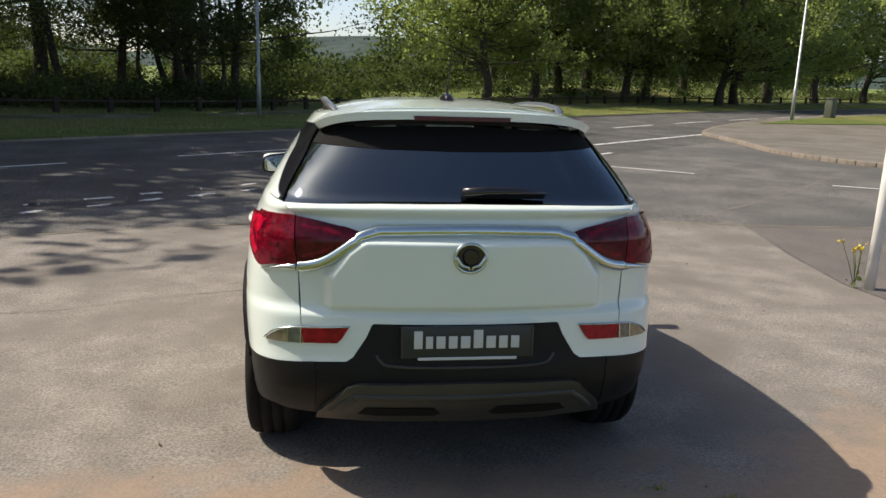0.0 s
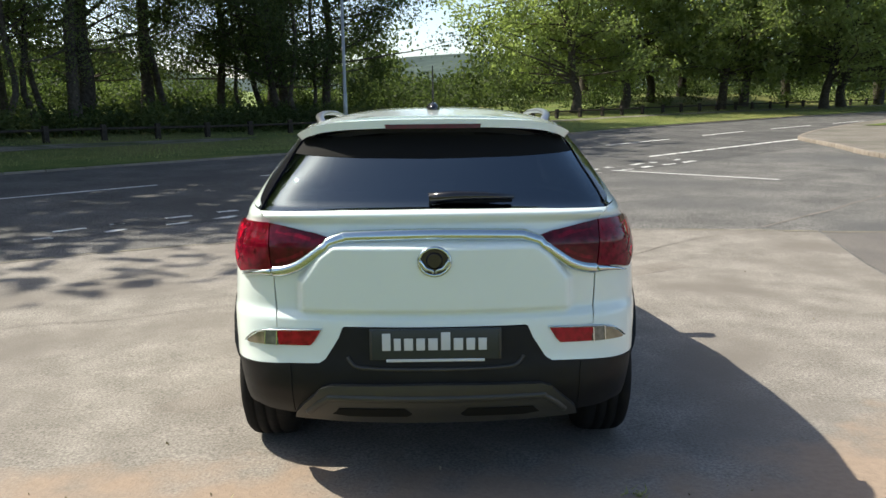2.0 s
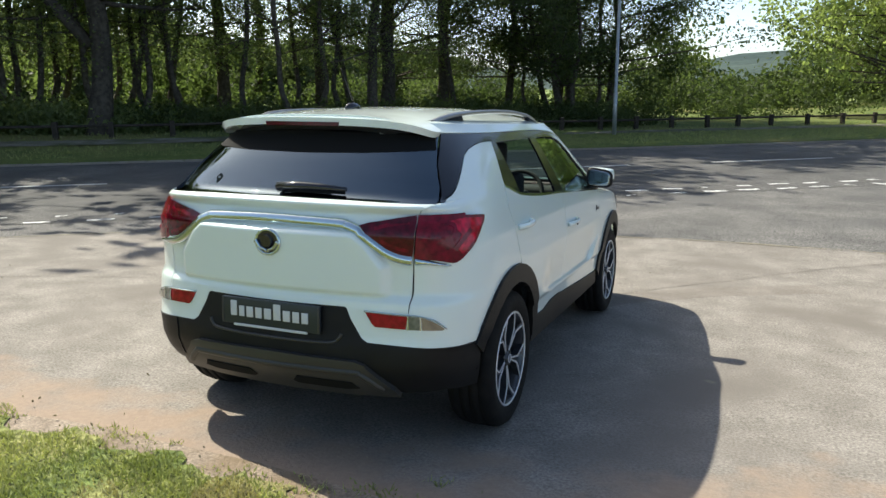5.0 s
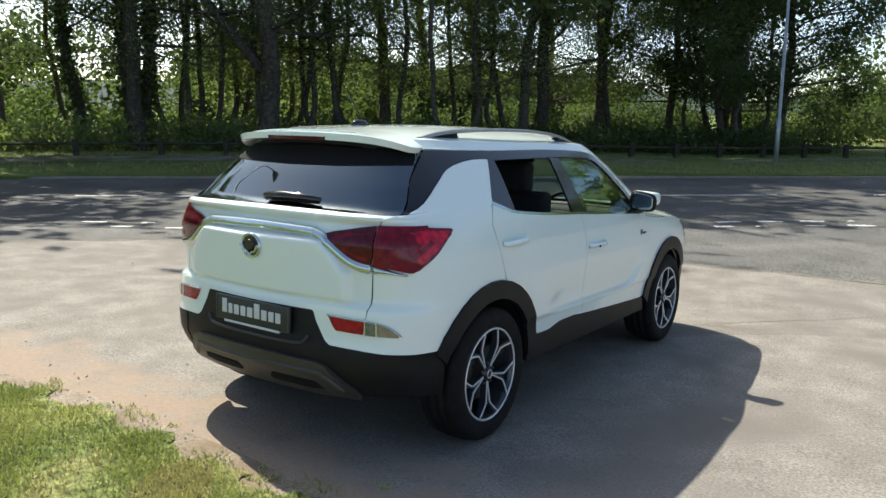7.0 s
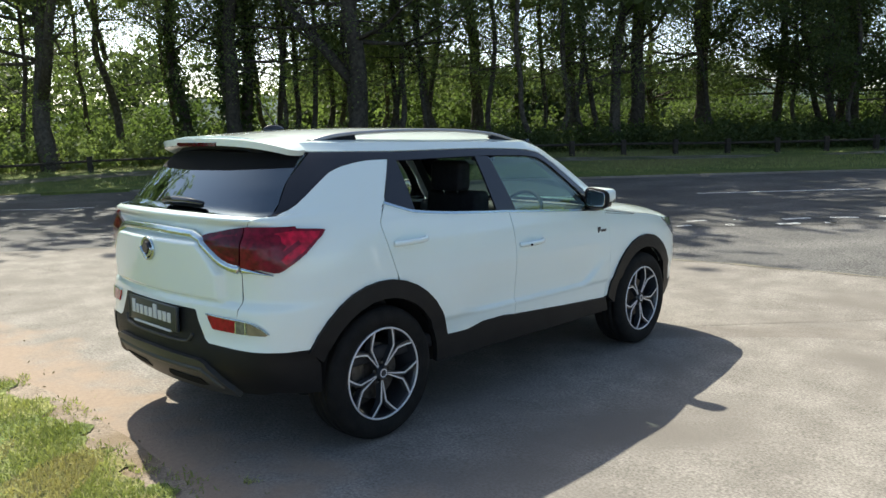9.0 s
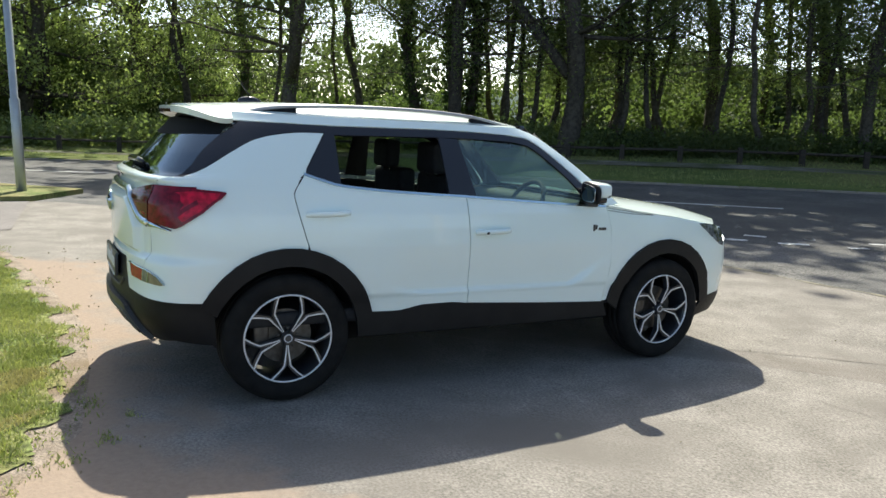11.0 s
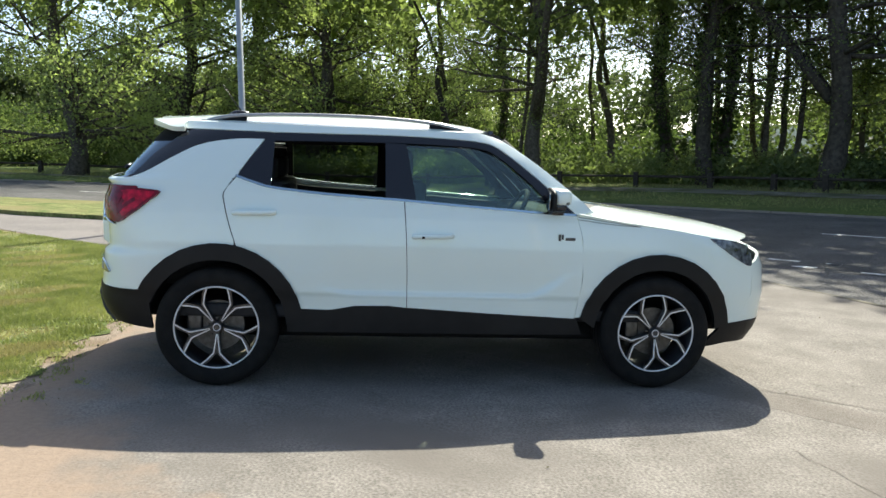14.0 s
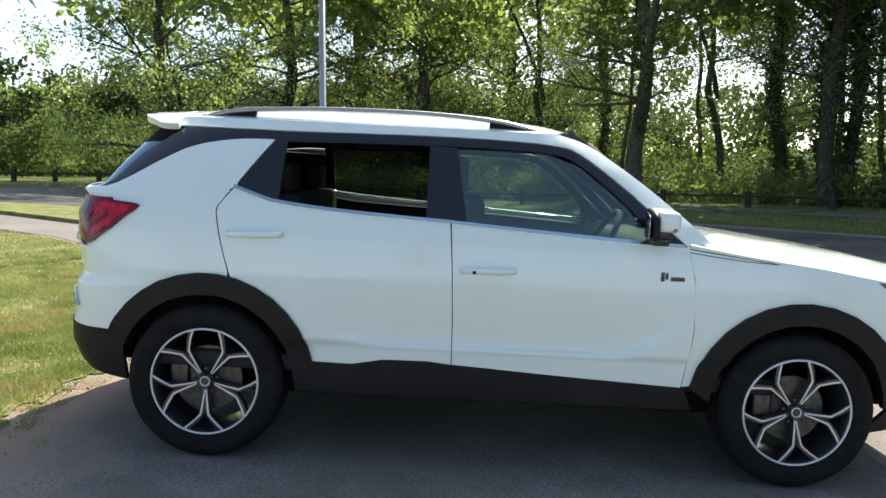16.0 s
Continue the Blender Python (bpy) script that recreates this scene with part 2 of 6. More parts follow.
M_TRODDEN = material("trodden_path", (0.110, 0.105, 0.072), (0.230, 0.208, 0.172), 1.3, 0.95, bump=0.5, bump_scale=40, fine=(40, 0.4), stain=(0.075, 0.095, 0.030), stain_scale=0.7)
M_KERB = material("kerb_stone", (0.20, 0.17, 0.14), (0.26, 0.225, 0.19), 4, 0.9, bump=0.4, fine=(60, 0.2), vary=0.12)
M_WHITELINE = material("worn_road_paint", (0.62, 0.62, 0.60), (0.74, 0.74, 0.72), 6, 0.75, bump=0.3, fine=(40, 0.25))
M_WORNPAINT = material("broken_road_paint", (0.60, 0.60, 0.58), (0.70, 0.70, 0.68), 6, 0.8, bump=0.4, fine=(50, 0.35), stain=(0.22, 0.215, 0.21), stain_scale=7)
M_SOIL = material("sandy_soil", (0.215, 0.172, 0.135), (0.310, 0.255, 0.205), 9, 0.95, bump=0.6, bump_scale=60, fine=(70, 0.3), stain=(0.20, 0.150, 0.10), stain_scale=1.5)
M_LAWN = material("lawn_soil", (0.105, 0.140, 0.042), (0.225, 0.225, 0.090), 3.2, 0.95, bump=0.9, bump_scale=30, fine=(26, 0.6), stain=(0.215, 0.190, 0.085), stain_scale=0.8)
M_VERGE = material("verge_grass", (0.072, 0.108, 0.026), (0.132, 0.156, 0.042), 0.9, 0.95, bump=0.8, bump_scale=20, fine=(22, 0.5), stain=(0.180, 0.168, 0.060), stain_scale=0.12)
M_MEADOW = material("meadow_grass", (0.115, 0.165, 0.045), (0.190, 0.225, 0.070), 0.05, 0.95, fine=(1.2, 0.25))
M_FARHILL = material("far_hill", (0.030, 0.050, 0.044), (0.052, 0.075, 0.062), 0.02, 1.0, fine=(0.15, 0.3))
M_FENCE = material("weathered_fence_wood", (0.030, 0.025, 0.020), (0.060, 0.050, 0.040), 9, 0.9, bump=0.4)
M_BARK = material("tree_bark", (0.052, 0.043, 0.034), (0.105, 0.090, 0.072), 7, 0.95, bump=0.9, bump_scale=18, vary=0.25)
M_POST = material("galvanised_lamp_post", (0.34, 0.36, 0.37), (0.42, 0.44, 0.45), 4, 0.45, metal=0.5)
M_WHITEPOST = material("white_painted_post", (0.74, 0.74, 0.72), (0.66, 0.65, 0.62), 6, 0.5)
M_CABINET = material("green_cabinet_steel", (0.07, 0.085, 0.06), (0.10, 0.11, 0.08), 5, 0.6)
M_LEAF = leaf_material("woodland_leaves", (0.095, 0.118, 0.054), (0.190, 0.220, 0.105), 0.6, 0.5, 0.75)
M_LEAFLIGHT = leaf_material("bright_leaves", (0.160, 0.190, 0.085), (0.320, 0.360, 0.175), 0.62, 0.5, 0.75)
M_IVY = leaf_material("ivy_leaves", (0.040, 0.062, 0.026), (0.085, 0.120, 0.042), 0.4)
M_BUSH = leaf_material("undergrowth_leaves", (0.105, 0.138, 0.056), (0.250, 0.285, 0.125), 0.55, 0.3, 0.75)
M_BUSHLIT = leaf_material("sunlit_shrub_leaves", (0.042, 0.060, 0.027), (0.105, 0.130, 0.058), 0.5, 0.3, 0.75)
M_WILLOW = leaf_material("willow_leaves", (0.055, 0.080, 0.034), (0.140, 0.172, 0.076), 0.55, 0.3, 0.75)
M_NETTLE = leaf_material("nettle_leaves", (0.105, 0.138, 0.060), (0.220, 0.255, 0.125), 0.5, 0.6, 0.7)
M_LEAFDARK = leaf_material("dark_woodland_leaves", (0.048, 0.066, 0.030), (0.115, 0.142, 0.064), 0.5, 0.5, 0.7)
# darker copy of the undergrowth leaves, the shade under trees put into its colour
M_BUSHDARK = leaf_material("shade_toned_undergrowth_leaves", (0.040, 0.060, 0.024), (0.120, 0.145, 0.062), 0.45, 0.3, 0.7)
M_BUSHFAR = leaf_material("hazy_far_leaves", (0.044, 0.060, 0.034), (0.092, 0.112, 0.060), 0.45, 0.12, 0.85)
M_BLADE = leaf_material("grass_blades", (0.165, 0.195, 0.070), (0.42, 0.41, 0.20), 0.3, 3.0)
M_STRAW = leaf_material("dry_grass_blades", (0.26, 0.225, 0.115), (0.52, 0.45, 0.28), 0.3)
M_LITTER = leaf_material("dry_leaves", (0.12, 0.09, 0.06), (0.36, 0.31, 0.22), 0.1)
M_YELLOW = material("yellow_petals", (0.72, 0.52, 0.02), None, 20, 0.6)


# ---- building tools ----
def finish(name, bm, mat, smooth=True):
    me = bpy.data.meshes.new(name)
    bm.to_mesh(me)
    bm.free()
    me.materials.append(mat)
    if smooth:
        me.shade_smooth()
    return me


def part(name, bm, mat, parent, label="", smooth=True):
    ob = new(name, finish(name, bm, mat, smooth))
    ob.parent = parent
    if label:
        tagged(ob, label)
    return ob


def thing(name, label, category, m=None, group="", kind=""):
    ob = new(name)
    ob.empty_display_size = 0.2
    if m is not None:
        ob.matrix_basis = m
    return tagged(ob, label, category, group, kind)


def interp(x, xs, ys):
    return float(np.interp(x, xs, ys))


def smoothed(pts, n=6, closed=False):
    """Catmull-Rom through control points of any dimension."""
    p = [Vector(q) for q in pts]
    out = []
    k = len(p)
    for i in range(k if closed else k - 1):
        a, b, c, d = (p[(i - 1) % k], p[i], p[(i + 1) % k], p[(i + 2) % k]) if closed else (p[max(i - 1, 0)], p[i], p[i + 1], p[min(i + 2, k - 1)])
        for j in range(n):
            t = j / n
            out.append(0.5 * ((2 * b) + (c - a) * t + (2 * a - 5 * b + 4 * c - d) * t * t + (3 * b - a - 3 * c + d) * t**3))
    if not closed:
        out.append(p[-1])
    return out


def box(sx, sy, sz, at=(0, 0, 0), bevel=0.0, segs=2, turn=None):
    bm = bmesh.new()
    bmesh.ops.create_cube(bm, size=1.0)
    bmesh.ops.scale(bm, vec=(sx, sy, sz), verts=bm.verts)
    if bevel:
        bmesh.ops.bevel(bm, geom=bm.edges[:], offset=bevel, segments=segs, affect="EDGES", profile=0.6)
    if turn is not None:
        bmesh.ops.transform(bm, matrix=turn, verts=bm.verts)
    bmesh.ops.translate(bm, vec=at, verts=bm.verts)
    return bm


def join(*bms):
    out = bms[0]
    for b in bms[1:]:
        me = bpy.data.meshes.new("tmp")
        b.to_mesh(me)
        b.free()
        out.from_mesh(me)
        bpy.data.meshes.remove(me)
    return out


def tube(path, radii, sides=8, caps=True, bm=None):
    """A round tube along a path; radii one number or one per point."""
    bm = bm or bmesh.new()
    path = [Vector(p) for p in path]
    if isinstance(radii, (int, float)):
        radii = [radii] * len(path)
    rings = []
    up = Vector((0.13, 0.27, 1)).normalized()
    for i, p in enumerate(path):
        d = (path[min(i + 1, len(path) - 1)] - path[max(i - 1, 0)]).normalized()
        ref = up if abs(d.dot(up)) < 0.9 else Vector((1, 0, 0.1)).normalized()
        if rings:
            ref = last
        a = (ref - d * ref.dot(d)).normalized()
        last = a
        b = d.cross(a)
        rings.append([bm.verts.new(p + (a * math.cos(2 * math.pi * k / sides) + b * math.sin(2 * math.pi * k / sides)) * radii[i]) for k in range(sides)])
    for r, s in zip(rings, rings[1:]):
        for k in range(sides):
            bm.faces.new((r[k], r[(k + 1) % sides], s[(k + 1) % sides], s[k]))
    if caps:
        bm.faces.new(list(reversed(rings[0])))
        bm.faces.new(rings[-1])
    return bm


def cut_grid(outline, du, dv):
    """A flat polygon cut along a grid, as a bmesh in the (u, v, 0) plane."""
    bm = bmesh.new()
    vs = [bm.verts.new((p[0], p[1], 0)) for p in outline]
    bm.faces.new(vs)
    us, ws = [p[0] for p in outline], [p[1] for p in outline]
    for lo, hi, step, axis in ((min(us), max(us), du, 0), (min(ws), max(ws), dv, 1)):
        if not step:
            continue
        k = math.floor(lo / step) + 1
        while k * step < hi - 1e-6:
            co, no = [0, 0, 0], [0, 0, 0]
            co[axis], no[axis] = k * step, 1
            bmesh.ops.bisect_plane(bm, geom=bm.verts[:] + bm.edges[:] + bm.faces[:], dist=1e-5, plane_co=co, plane_no=no)
            k += 1
    return bm


def ground_z(y):
    """The drive falls to the road, which lies level."""
    return interp(y, [-75, -15, 3, 6, 60], [0.955, 0.655, -0.131, -0.16, -0.16])


def wood_z(x, y):
    """The verge and the wood beyond the road: a bank that rises to one side."""
    d = -0.63 * x + 0.775 * y - 16.8
    left = 0.25 * ease(d / 5.5) * ease((-x - 6) / 9)
    right = 0.9 * ease((d - 9.5) / 9) * ease((x - 6) / 14)
    return ground_z(y) + 0.08 + left + right


def ease(v):
    v = min(max(v, 0), 1)
    return v * v * (3 - 2 * v)


def sheet(name, outline, off, mat, label, category, du=2.0, dv=1.0, skirt=0.0, kind="structure", lie=None):
    """A piece of ground that follows the lie of the land."""
    bm = cut_grid(outline, du, dv)
    for f in bm.faces:
        f.normal_update()
    if sum(f.normal.z * f.calc_area() for f in bm.faces) < 0:
        bmesh.ops.reverse_faces(bm, faces=bm.faces[:])
    bmesh.ops.triangulate(bm, faces=[f for f in bm.faces if len(f.verts) > 4])
    if skirt:
        edges = [e for e in bm.edges if e.is_boundary]
        ext = bmesh.ops.extrude_edge_only(bm, edges=edges)["geom"]
        low = [g for g in ext if isinstance(g, bmesh.types.BMVert)]
        for v in low:
            v.co.z = -skirt
    for v in bm.verts:
        v.co.z += (lie(v.co.x, v.co.y) if lie else ground_z(v.co.y)) + off
    bmesh.ops.recalc_face_normals(bm, faces=bm.faces[:]) if skirt else None
    ob = new(name, finish(name, bm, mat, False))
    return tagged(ob, label, category, kind=kind)


# ---- ground, road and drive ----
KERB = [v.to_2d() for v in smoothed([(-25.5, -60, 0), (-25, -40, 0), (-24.3, -24, 0), (-23.4, -12, 0), (-22.3, -3.5, 0), (-20.7, 3.2, 0), (-18.4, 6.75, 0), (-14.5, 9.85, 0), (-10.6, 13.0, 0),
                                     (-5.2, 17.4, 0), (0.25, 21.8, 0), (5.0, 26.0, 0), (11.6, 32.1, 0), (24, 42, 0), (37.3, 50.5, 0), (60.5, 62.5, 0), (95, 78, 0)], 8)]
RUN = [0.0]
for a, b in zip(KERB, KERB[1:]):
    RUN.append(RUN[-1] + (b - a).length)


def along(s, d):
    """The place s metres along the far kerb and d metres beyond it (negative: on the road)."""
    i = min(max(int(np.searchsorted(RUN, s)) - 1, 0), len(KERB) - 2)
    a, b = KERB[i], KERB[i + 1]
    way = (b - a).normalized()
    p = a + way * (s - RUN[i])
    prev = (KERB[i] - KERB[max(i - 1, 0)]).normalized() if i else way
    nxt = (KERB[min(i + 2, len(KERB) - 1)] - b).normalized() if i + 2 < len(KERB) else way
    f = (s - RUN[i]) / max((b - a).length, 1e-6)
    w = ((prev + way) * (1 - f) + (way + nxt) * f).normalized()
    return p + Vector((-w.y, w.x)) * d


def run_near(x, y):
    return min(np.arange(0, RUN[-1], 0.5), key=lambda s: (along(s, 0) - Vector((x, y))).length)


def bank(d0, d1, s0, s1, step=2.0):
    """The outline of a strip along the road."""
    ss = np.arange(s0, s1 + 0.01, step)
    return [tuple(along(s, d0)) for s in ss] + [tuple(along(s, d1)) for s in reversed(ss)]


S_END = RUN[-1]
bm = bmesh.new()
xs = [-1500, -400, -150, -80, -40, -20, 0, 20, 40, 80, 150, 400, 1500]
ys = [-1500, -400, -150, -75, -40, -15, -8, 0, 3, 6, 12, 20, 30, 60, 150, 400, 1500]
grid = [[bm.verts.new((x, y, ground_z(y) - 0.12)) for x in xs] for y in ys]
for r, q in zip(grid, grid[1:]):
    for k in range(len(xs) - 1):
        bm.faces.new((r[k], r[k + 1], q[k + 1], q[k]))
tagged(new("ground", finish("ground", bm, M_MEADOW, False)), "rough green meadow ground reaching the horizon", "ground", kind="structure")

sheet("road", [tuple(p) for p in KERB] + [(130, -70), (-16, -70)], -0.002, M_ASPHALT,
      "worn grey asphalt road and junction, dappled by tree shade", "road", 6, 1)
sheet("main_road", bank(0.0, -9.7, 0, S_END, 3), 0.002, M_TARMAC, "darker tarmac main road past the wood, its colour deepened for tree shade", "road", 6, 1.5)
sheet("wood_floor", bank(0.14, 45, 0, S_END, 4), 0.0, M_VERGE, "grass verge and shaded woodland floor beyond the road", "verge", 4, 2, 0.2, lie=wood_z)


def fence_off(s):
    """How far the fence stands behind the far kerb: farther towards the junction."""
    return 5.9 + 2.6 * ease((s - S_MID) / 18)


S_MID = run_near(-14.5, 9.85)
ss = np.arange(0, S_END, 3.0)
sheet("footpath", [tuple(along(s, fence_off(s) - 2.3)) for s in ss] + [tuple(along(s, fence_off(s) - 0.9)) for s in reversed(ss)], 0.012, M_TRODDEN,
      "narrow trodden footpath in front of the fence", "footpath", 3, 1, lie=wood_z)

drive = [(4.3, -12), (4.32, 1.66), (5.1, 5.0)] + [tuple(v.to_2d()) for v in smoothed(
    [(5.05, 4.95, 0), (3.1, 5.25, 0), (0, 5.1, 0), (-3.5, 4.35, 0), (-6.3, 2.45, 0), (-8.0, 0.35, 0), (-9.15, -1.6, 0), (-9.7, -2.5, 0), (-9.6, -6, 0)], 5)] + [(-8, -7), (-5.7, -4.2), (-5.7, -12)]
sheet("driveway", drive, 0.004, M_CONCRETE, "pale worn concrete driveway apron with cracks and stains", "driveway", 1, 0.5, 0.1)
sheet("tarmac_patch", [(4.33, -12), (4.35, 1.66), (5.15, 5.0), (8, 4.8), (14, 4.4), (14, -12)], 0.002, M_PATCH,
      "darker brown-grey tarmac patch beside the concrete drive", "tarmac", 1, 0.5)
PATH_FAR = [(-9.7, -2.6), (-9.4, -5), (-9.9, -6.8), (-12, -10.5), (-14, -16), (-16.5, -30), (-17.5, -60)]
sheet("near_footpath", PATH_FAR + [(-14.5, -60), (-14, -30), (-11.8, -16), (-9.6, -10), (-7.8, -6.5), (-5.7, -4.2), (-6.2, -2.8)], 0.012, M_PAVE,
      "grey footpath leaving the drive between two lawns", "footpath", 2, 1)
s_a = run_near(-22.0, -2.0)
edge = [tuple(along(s, -9.3)) for s in np.arange(0, s_a + 0.1, 2)] + [(-11.3, -1.7)]
sheet("near_verge", edge + PATH_FAR, 0.09, M_LAWN, "strip of sunlit grass between footpath and road", "verge", 1.5, 1, 0.15)
lawn_edge = [tuple(v.to_2d()) for v in smoothed([(2.6, -8, 0), (2.1, -4.2, 0), (1.7, -2.95, 0), (1.0, -2.52, 0), (0, -2.42, 0), (-1.2, -2.40, 0), (-2.6, -2.6, 0), (-4.4, -2.95, 0), (-5.4, -3.7, 0)], 22)]
lawn_edge = [(x + 0.04 * math.sin(x * 23 + y * 17) + random.uniform(-0.03, 0.03), y + 0.05 * math.sin(x * 11) + 0.03 * math.sin(x * 29 + 1) + random.uniform(-0.03, 0.03)) for x, y in lawn_edge]
sheet("soil_margin", [(2.9, -8), (2.4, -4.1), (1.85, -2.8), (1.0, -2.36), (0, -2.26), (-1.2, -2.25), (-2.6, -2.45), (-4.4, -2.78), (-5.55, -3.45), (-6, -8)], 0.0052, M_SOIL,
      "bare sandy soil worn along the lawn edge", "soil", 0.5, 0.5)
sheet("lawn", lawn_edge + [(-7.6, -6.5), (-9.4, -10), (-11.6, -16), (-13.8, -30), (-14.3, -60), (3, -60)], 0.013, M_LAWN,
      "short sunlit lawn with dry yellowish patches", "lawn", 0.6, 0.6)

# the corner pavement across the junction
CORNER = [tuple(v.to_2d()) for v in smoothed([(64.7, 57, 0), (38.9, 44.5, 0), (26.7, 36.7, 0), (20.9, 32.1, 0), (15.6, 26.2, 0), (13.2, 22.85, 0), (12.6, 21.4, 0), (12.25, 18.5, 0), (11.75, 15.2, 0), (12.6, 12.4, 0),
                                              (15.2, 10.5, 0), (20.7, 9, 0), (39, 7.8, 0), (78, 6.5, 0)], 6)]
sheet("pavement", CORNER, 0.11, M_CORNER, "pale tarmac pavement on the corner of the junction", "pavement", 3, 1.5, 0.15)
sheet("corner_grass", [(18.2, 28.1), (22.5, 32.0), (26.5, 35.7), (38.8, 43.6), (64.5, 55.8), (69, 34.5), (39, 31), (24.8, 29.2), (21, 28.3)], 0.135, M_VERGE,
      "patch of mown grass behind the corner pavement", "grass", 3, 2)


def kerb_run(name, pts, label, piece=0.9, w=0.14, h=0.12, lo=0, hi=1e9):
    """Kerb stones laid end to end along a line."""
    top = thing(name, label, "kerb", kind="structure")
    bmk = box(w, piece - 0.015, 0.25, (0, 0, -0.125 + h), 0.018, 2)
    me = finish("kerb_stone", bmk, M_KERB)
    run = 0.0
    p = [Vector(q).to_2d() for q in pts]
    for a, b in zip(p, p[1:]):
        L = (b - a).length
        n = max(1, round(L / piece))
        for i in range(n):
            c = a + (b - a) * ((i + 0.5) / n)
            run += L / n
            if run < lo or run > hi:
                continue
            o = new("kerb_stone", me)
            o.parent = top
            o.matrix_basis = Matrix.LocRotScale((c.x, c.y, ground_z(c.y)), Euler((0, 0, math.atan2(-(b - a).x, (b - a).y))), (1, L / n / piece, 1))
    return top


fk = [along(s, 0.075) for s in np.arange(24, S_END - 40, 0.92)]
kerb_run("far_kerb", fk, "low stone kerb along the far side of the road", 0.92, w=0.11, h=0.055)
kerb_run("corner_kerb", CORNER[12:], "worn tan kerb stones round the junction corner", 0.9, hi=75)


def stripe(a, b, w, off=0.006, wear=0.0, step=0.25):
    """A painted bar on the road between two places, ragged at its ends."""
    a, b = Vector(a), Vector(b)
    d = (b - a).normalized()
    nrm = Vector((-d.y, d.x)) * w / 2
    n = max(2, int((b - a).length / step))
    bm2 = bmesh.new()
    rows = []
    for i in range(n + 1):
        c = a + (b - a) * (i / n)
        j1, j2 = (random.uniform(1 - wear, 1) for _ in range(2))
        rows.append([bm2.verts.new((q.x, q.y, ground_z(q.y) + off)) for q in (c - nrm * j1, c + nrm * j2)])
    for r, q in zip(rows, rows[1:]):
        bm2.faces.new((r[0], r[1], q[1], q[0]))
    bmesh.ops.recalc_face_normals(bm2, faces=bm2.faces[:])
    if sum(f.normal.z for f in bm2.faces) < 0:
        bmesh.ops.reverse_faces(bm2, faces=bm2.faces[:])
    return bm2


marks = thing("road_marking", "worn white painted road markings", "road marking", kind="structure")
s0 = run_near(-11.5, 12.27)
s = s0 - 6.1 * 9
while s < S_END - 20:
    part("centre_dash", stripe(along(s, -4.6), along(s + 3.75, -4.6), 0.12, wear=0.15), M_WHITELINE, marks, smooth=False)
    s += 6.1
s = run_near(-15.0, 9.4)
while s < run_near(0.6, 22.1):
    for row, d in enumerate((-9.5, -8.95)):
        for L0 in (random.uniform(0.28, 0.5),) if random.random() < 0.75 else (0.16, 0.14):
            a = along(s + row * 0.3 + random.uniform(-0.06, 0.06), d + random.uniform(-0.05, 0.05))
            b = along(s + row * 0.3 + L0, d + random.uniform(-0.05, 0.05))
            part("give_way_dash", stripe(a, b, random.uniform(0.12, 0.22), wear=0.55, step=0.07), M_WORNPAINT, marks, smooth=False)
    s += 0.82
a, b = Vector((5.9, 16.2)), Vector((13.0, 22.4))
for i in range(13):
    p, q = a + (b - a) * (i / 13), a + (b - a) * ((i + 0.84) / 13)
    part("edge_dash", stripe(p, q, 0.16, wear=0.2), M_WHITELINE, marks, smooth=False)
for p, q in (((4.1, 12.83), (7.07, 10.71)), ((9.22, 9.12), (12.3, 7.45)), ((14.2, 6.3), (17.4, 4.5))):
    part("side_road_dash", stripe(p, q, 0.1, wear=0.25, step=0.1), M_WHITELINE, marks, smooth=False)

# seams and repairs in the drive
M_CRACK = material("dark_seam", (0.170, 0.152, 0.133), (0.222, 0.200, 0.176), 6, 0.95)
M_EDGEGRIT = material("dry_grit", (0.26, 0.235, 0.175), (0.17, 0.155, 0.115), 7, 0.95, bump=0.5)
seams = thing("drive_seam", "dark cracks and joints across the drive and road", "crack", kind="structure")


def crack(pts, w, off, mat=M_CRACK, wob=0.02):
    p = [v.to_2d() + Vector((random.uniform(-wob, wob), random.uniform(-wob, wob))) for v in smoothed([(*q, 0) for q in pts], 9)]
    bms = [stripe(a, b, w * random.uniform(0.5, 1.3), off, 0.4) for a, b in zip(p, p[1:])]
    part("crack", join(*bms), mat, seams, smooth=False)


crack([(0.84, 1.95), (1.75, 3.04), (3.17, 4.45), (4.4, 5.1)], 0.013, 0.0105)
crack([(1.9, 1.66), (3.0, 1.8), (4.3, 1.75)], 0.006, 0.0105)
crack([(-6.5, -0.6), (-3.45, 0.73), (-2.61, 0.98), (-1.7, 1.44), (0.0, 1.9), (0.84, 1.95)], 0.013, 0.0105)
crack([(4.5, 5.34), (7.65, 8.15), (11.1, 11.4)], 0.05, 0.003)
crack([(5.1, 4.95), (3.1, 5.27), (0, 5.12), (-3.5, 4.37), (-6.3, 2.47), (-8.0, 0.37)], 0.07, 0.0105, M_EDGEGRIT, 0.03)
crack([(5.1, 4.95), (8, 4.75), (12, 4.55)], 0.06, 0.0065, M_EDGEGRIT, 0.03)
sheet("repair_strip", [(-1.62, -1.05), (-1.24, -0.52), (0.0, 0.9), (1.0, 2.12), (1.6, 2.7), (2.6, 3.25), (2.75, 2.95), (1.8, 2.38), (1.15, 1.8), (0.2, 0.5), (-1.05, -0.98), (-1.38, -1.12)],
      0.0048, M_TRENCH, "slightly darker tarmac repair strip across the drive", "repair", 0.4, 0.4, 0.004)


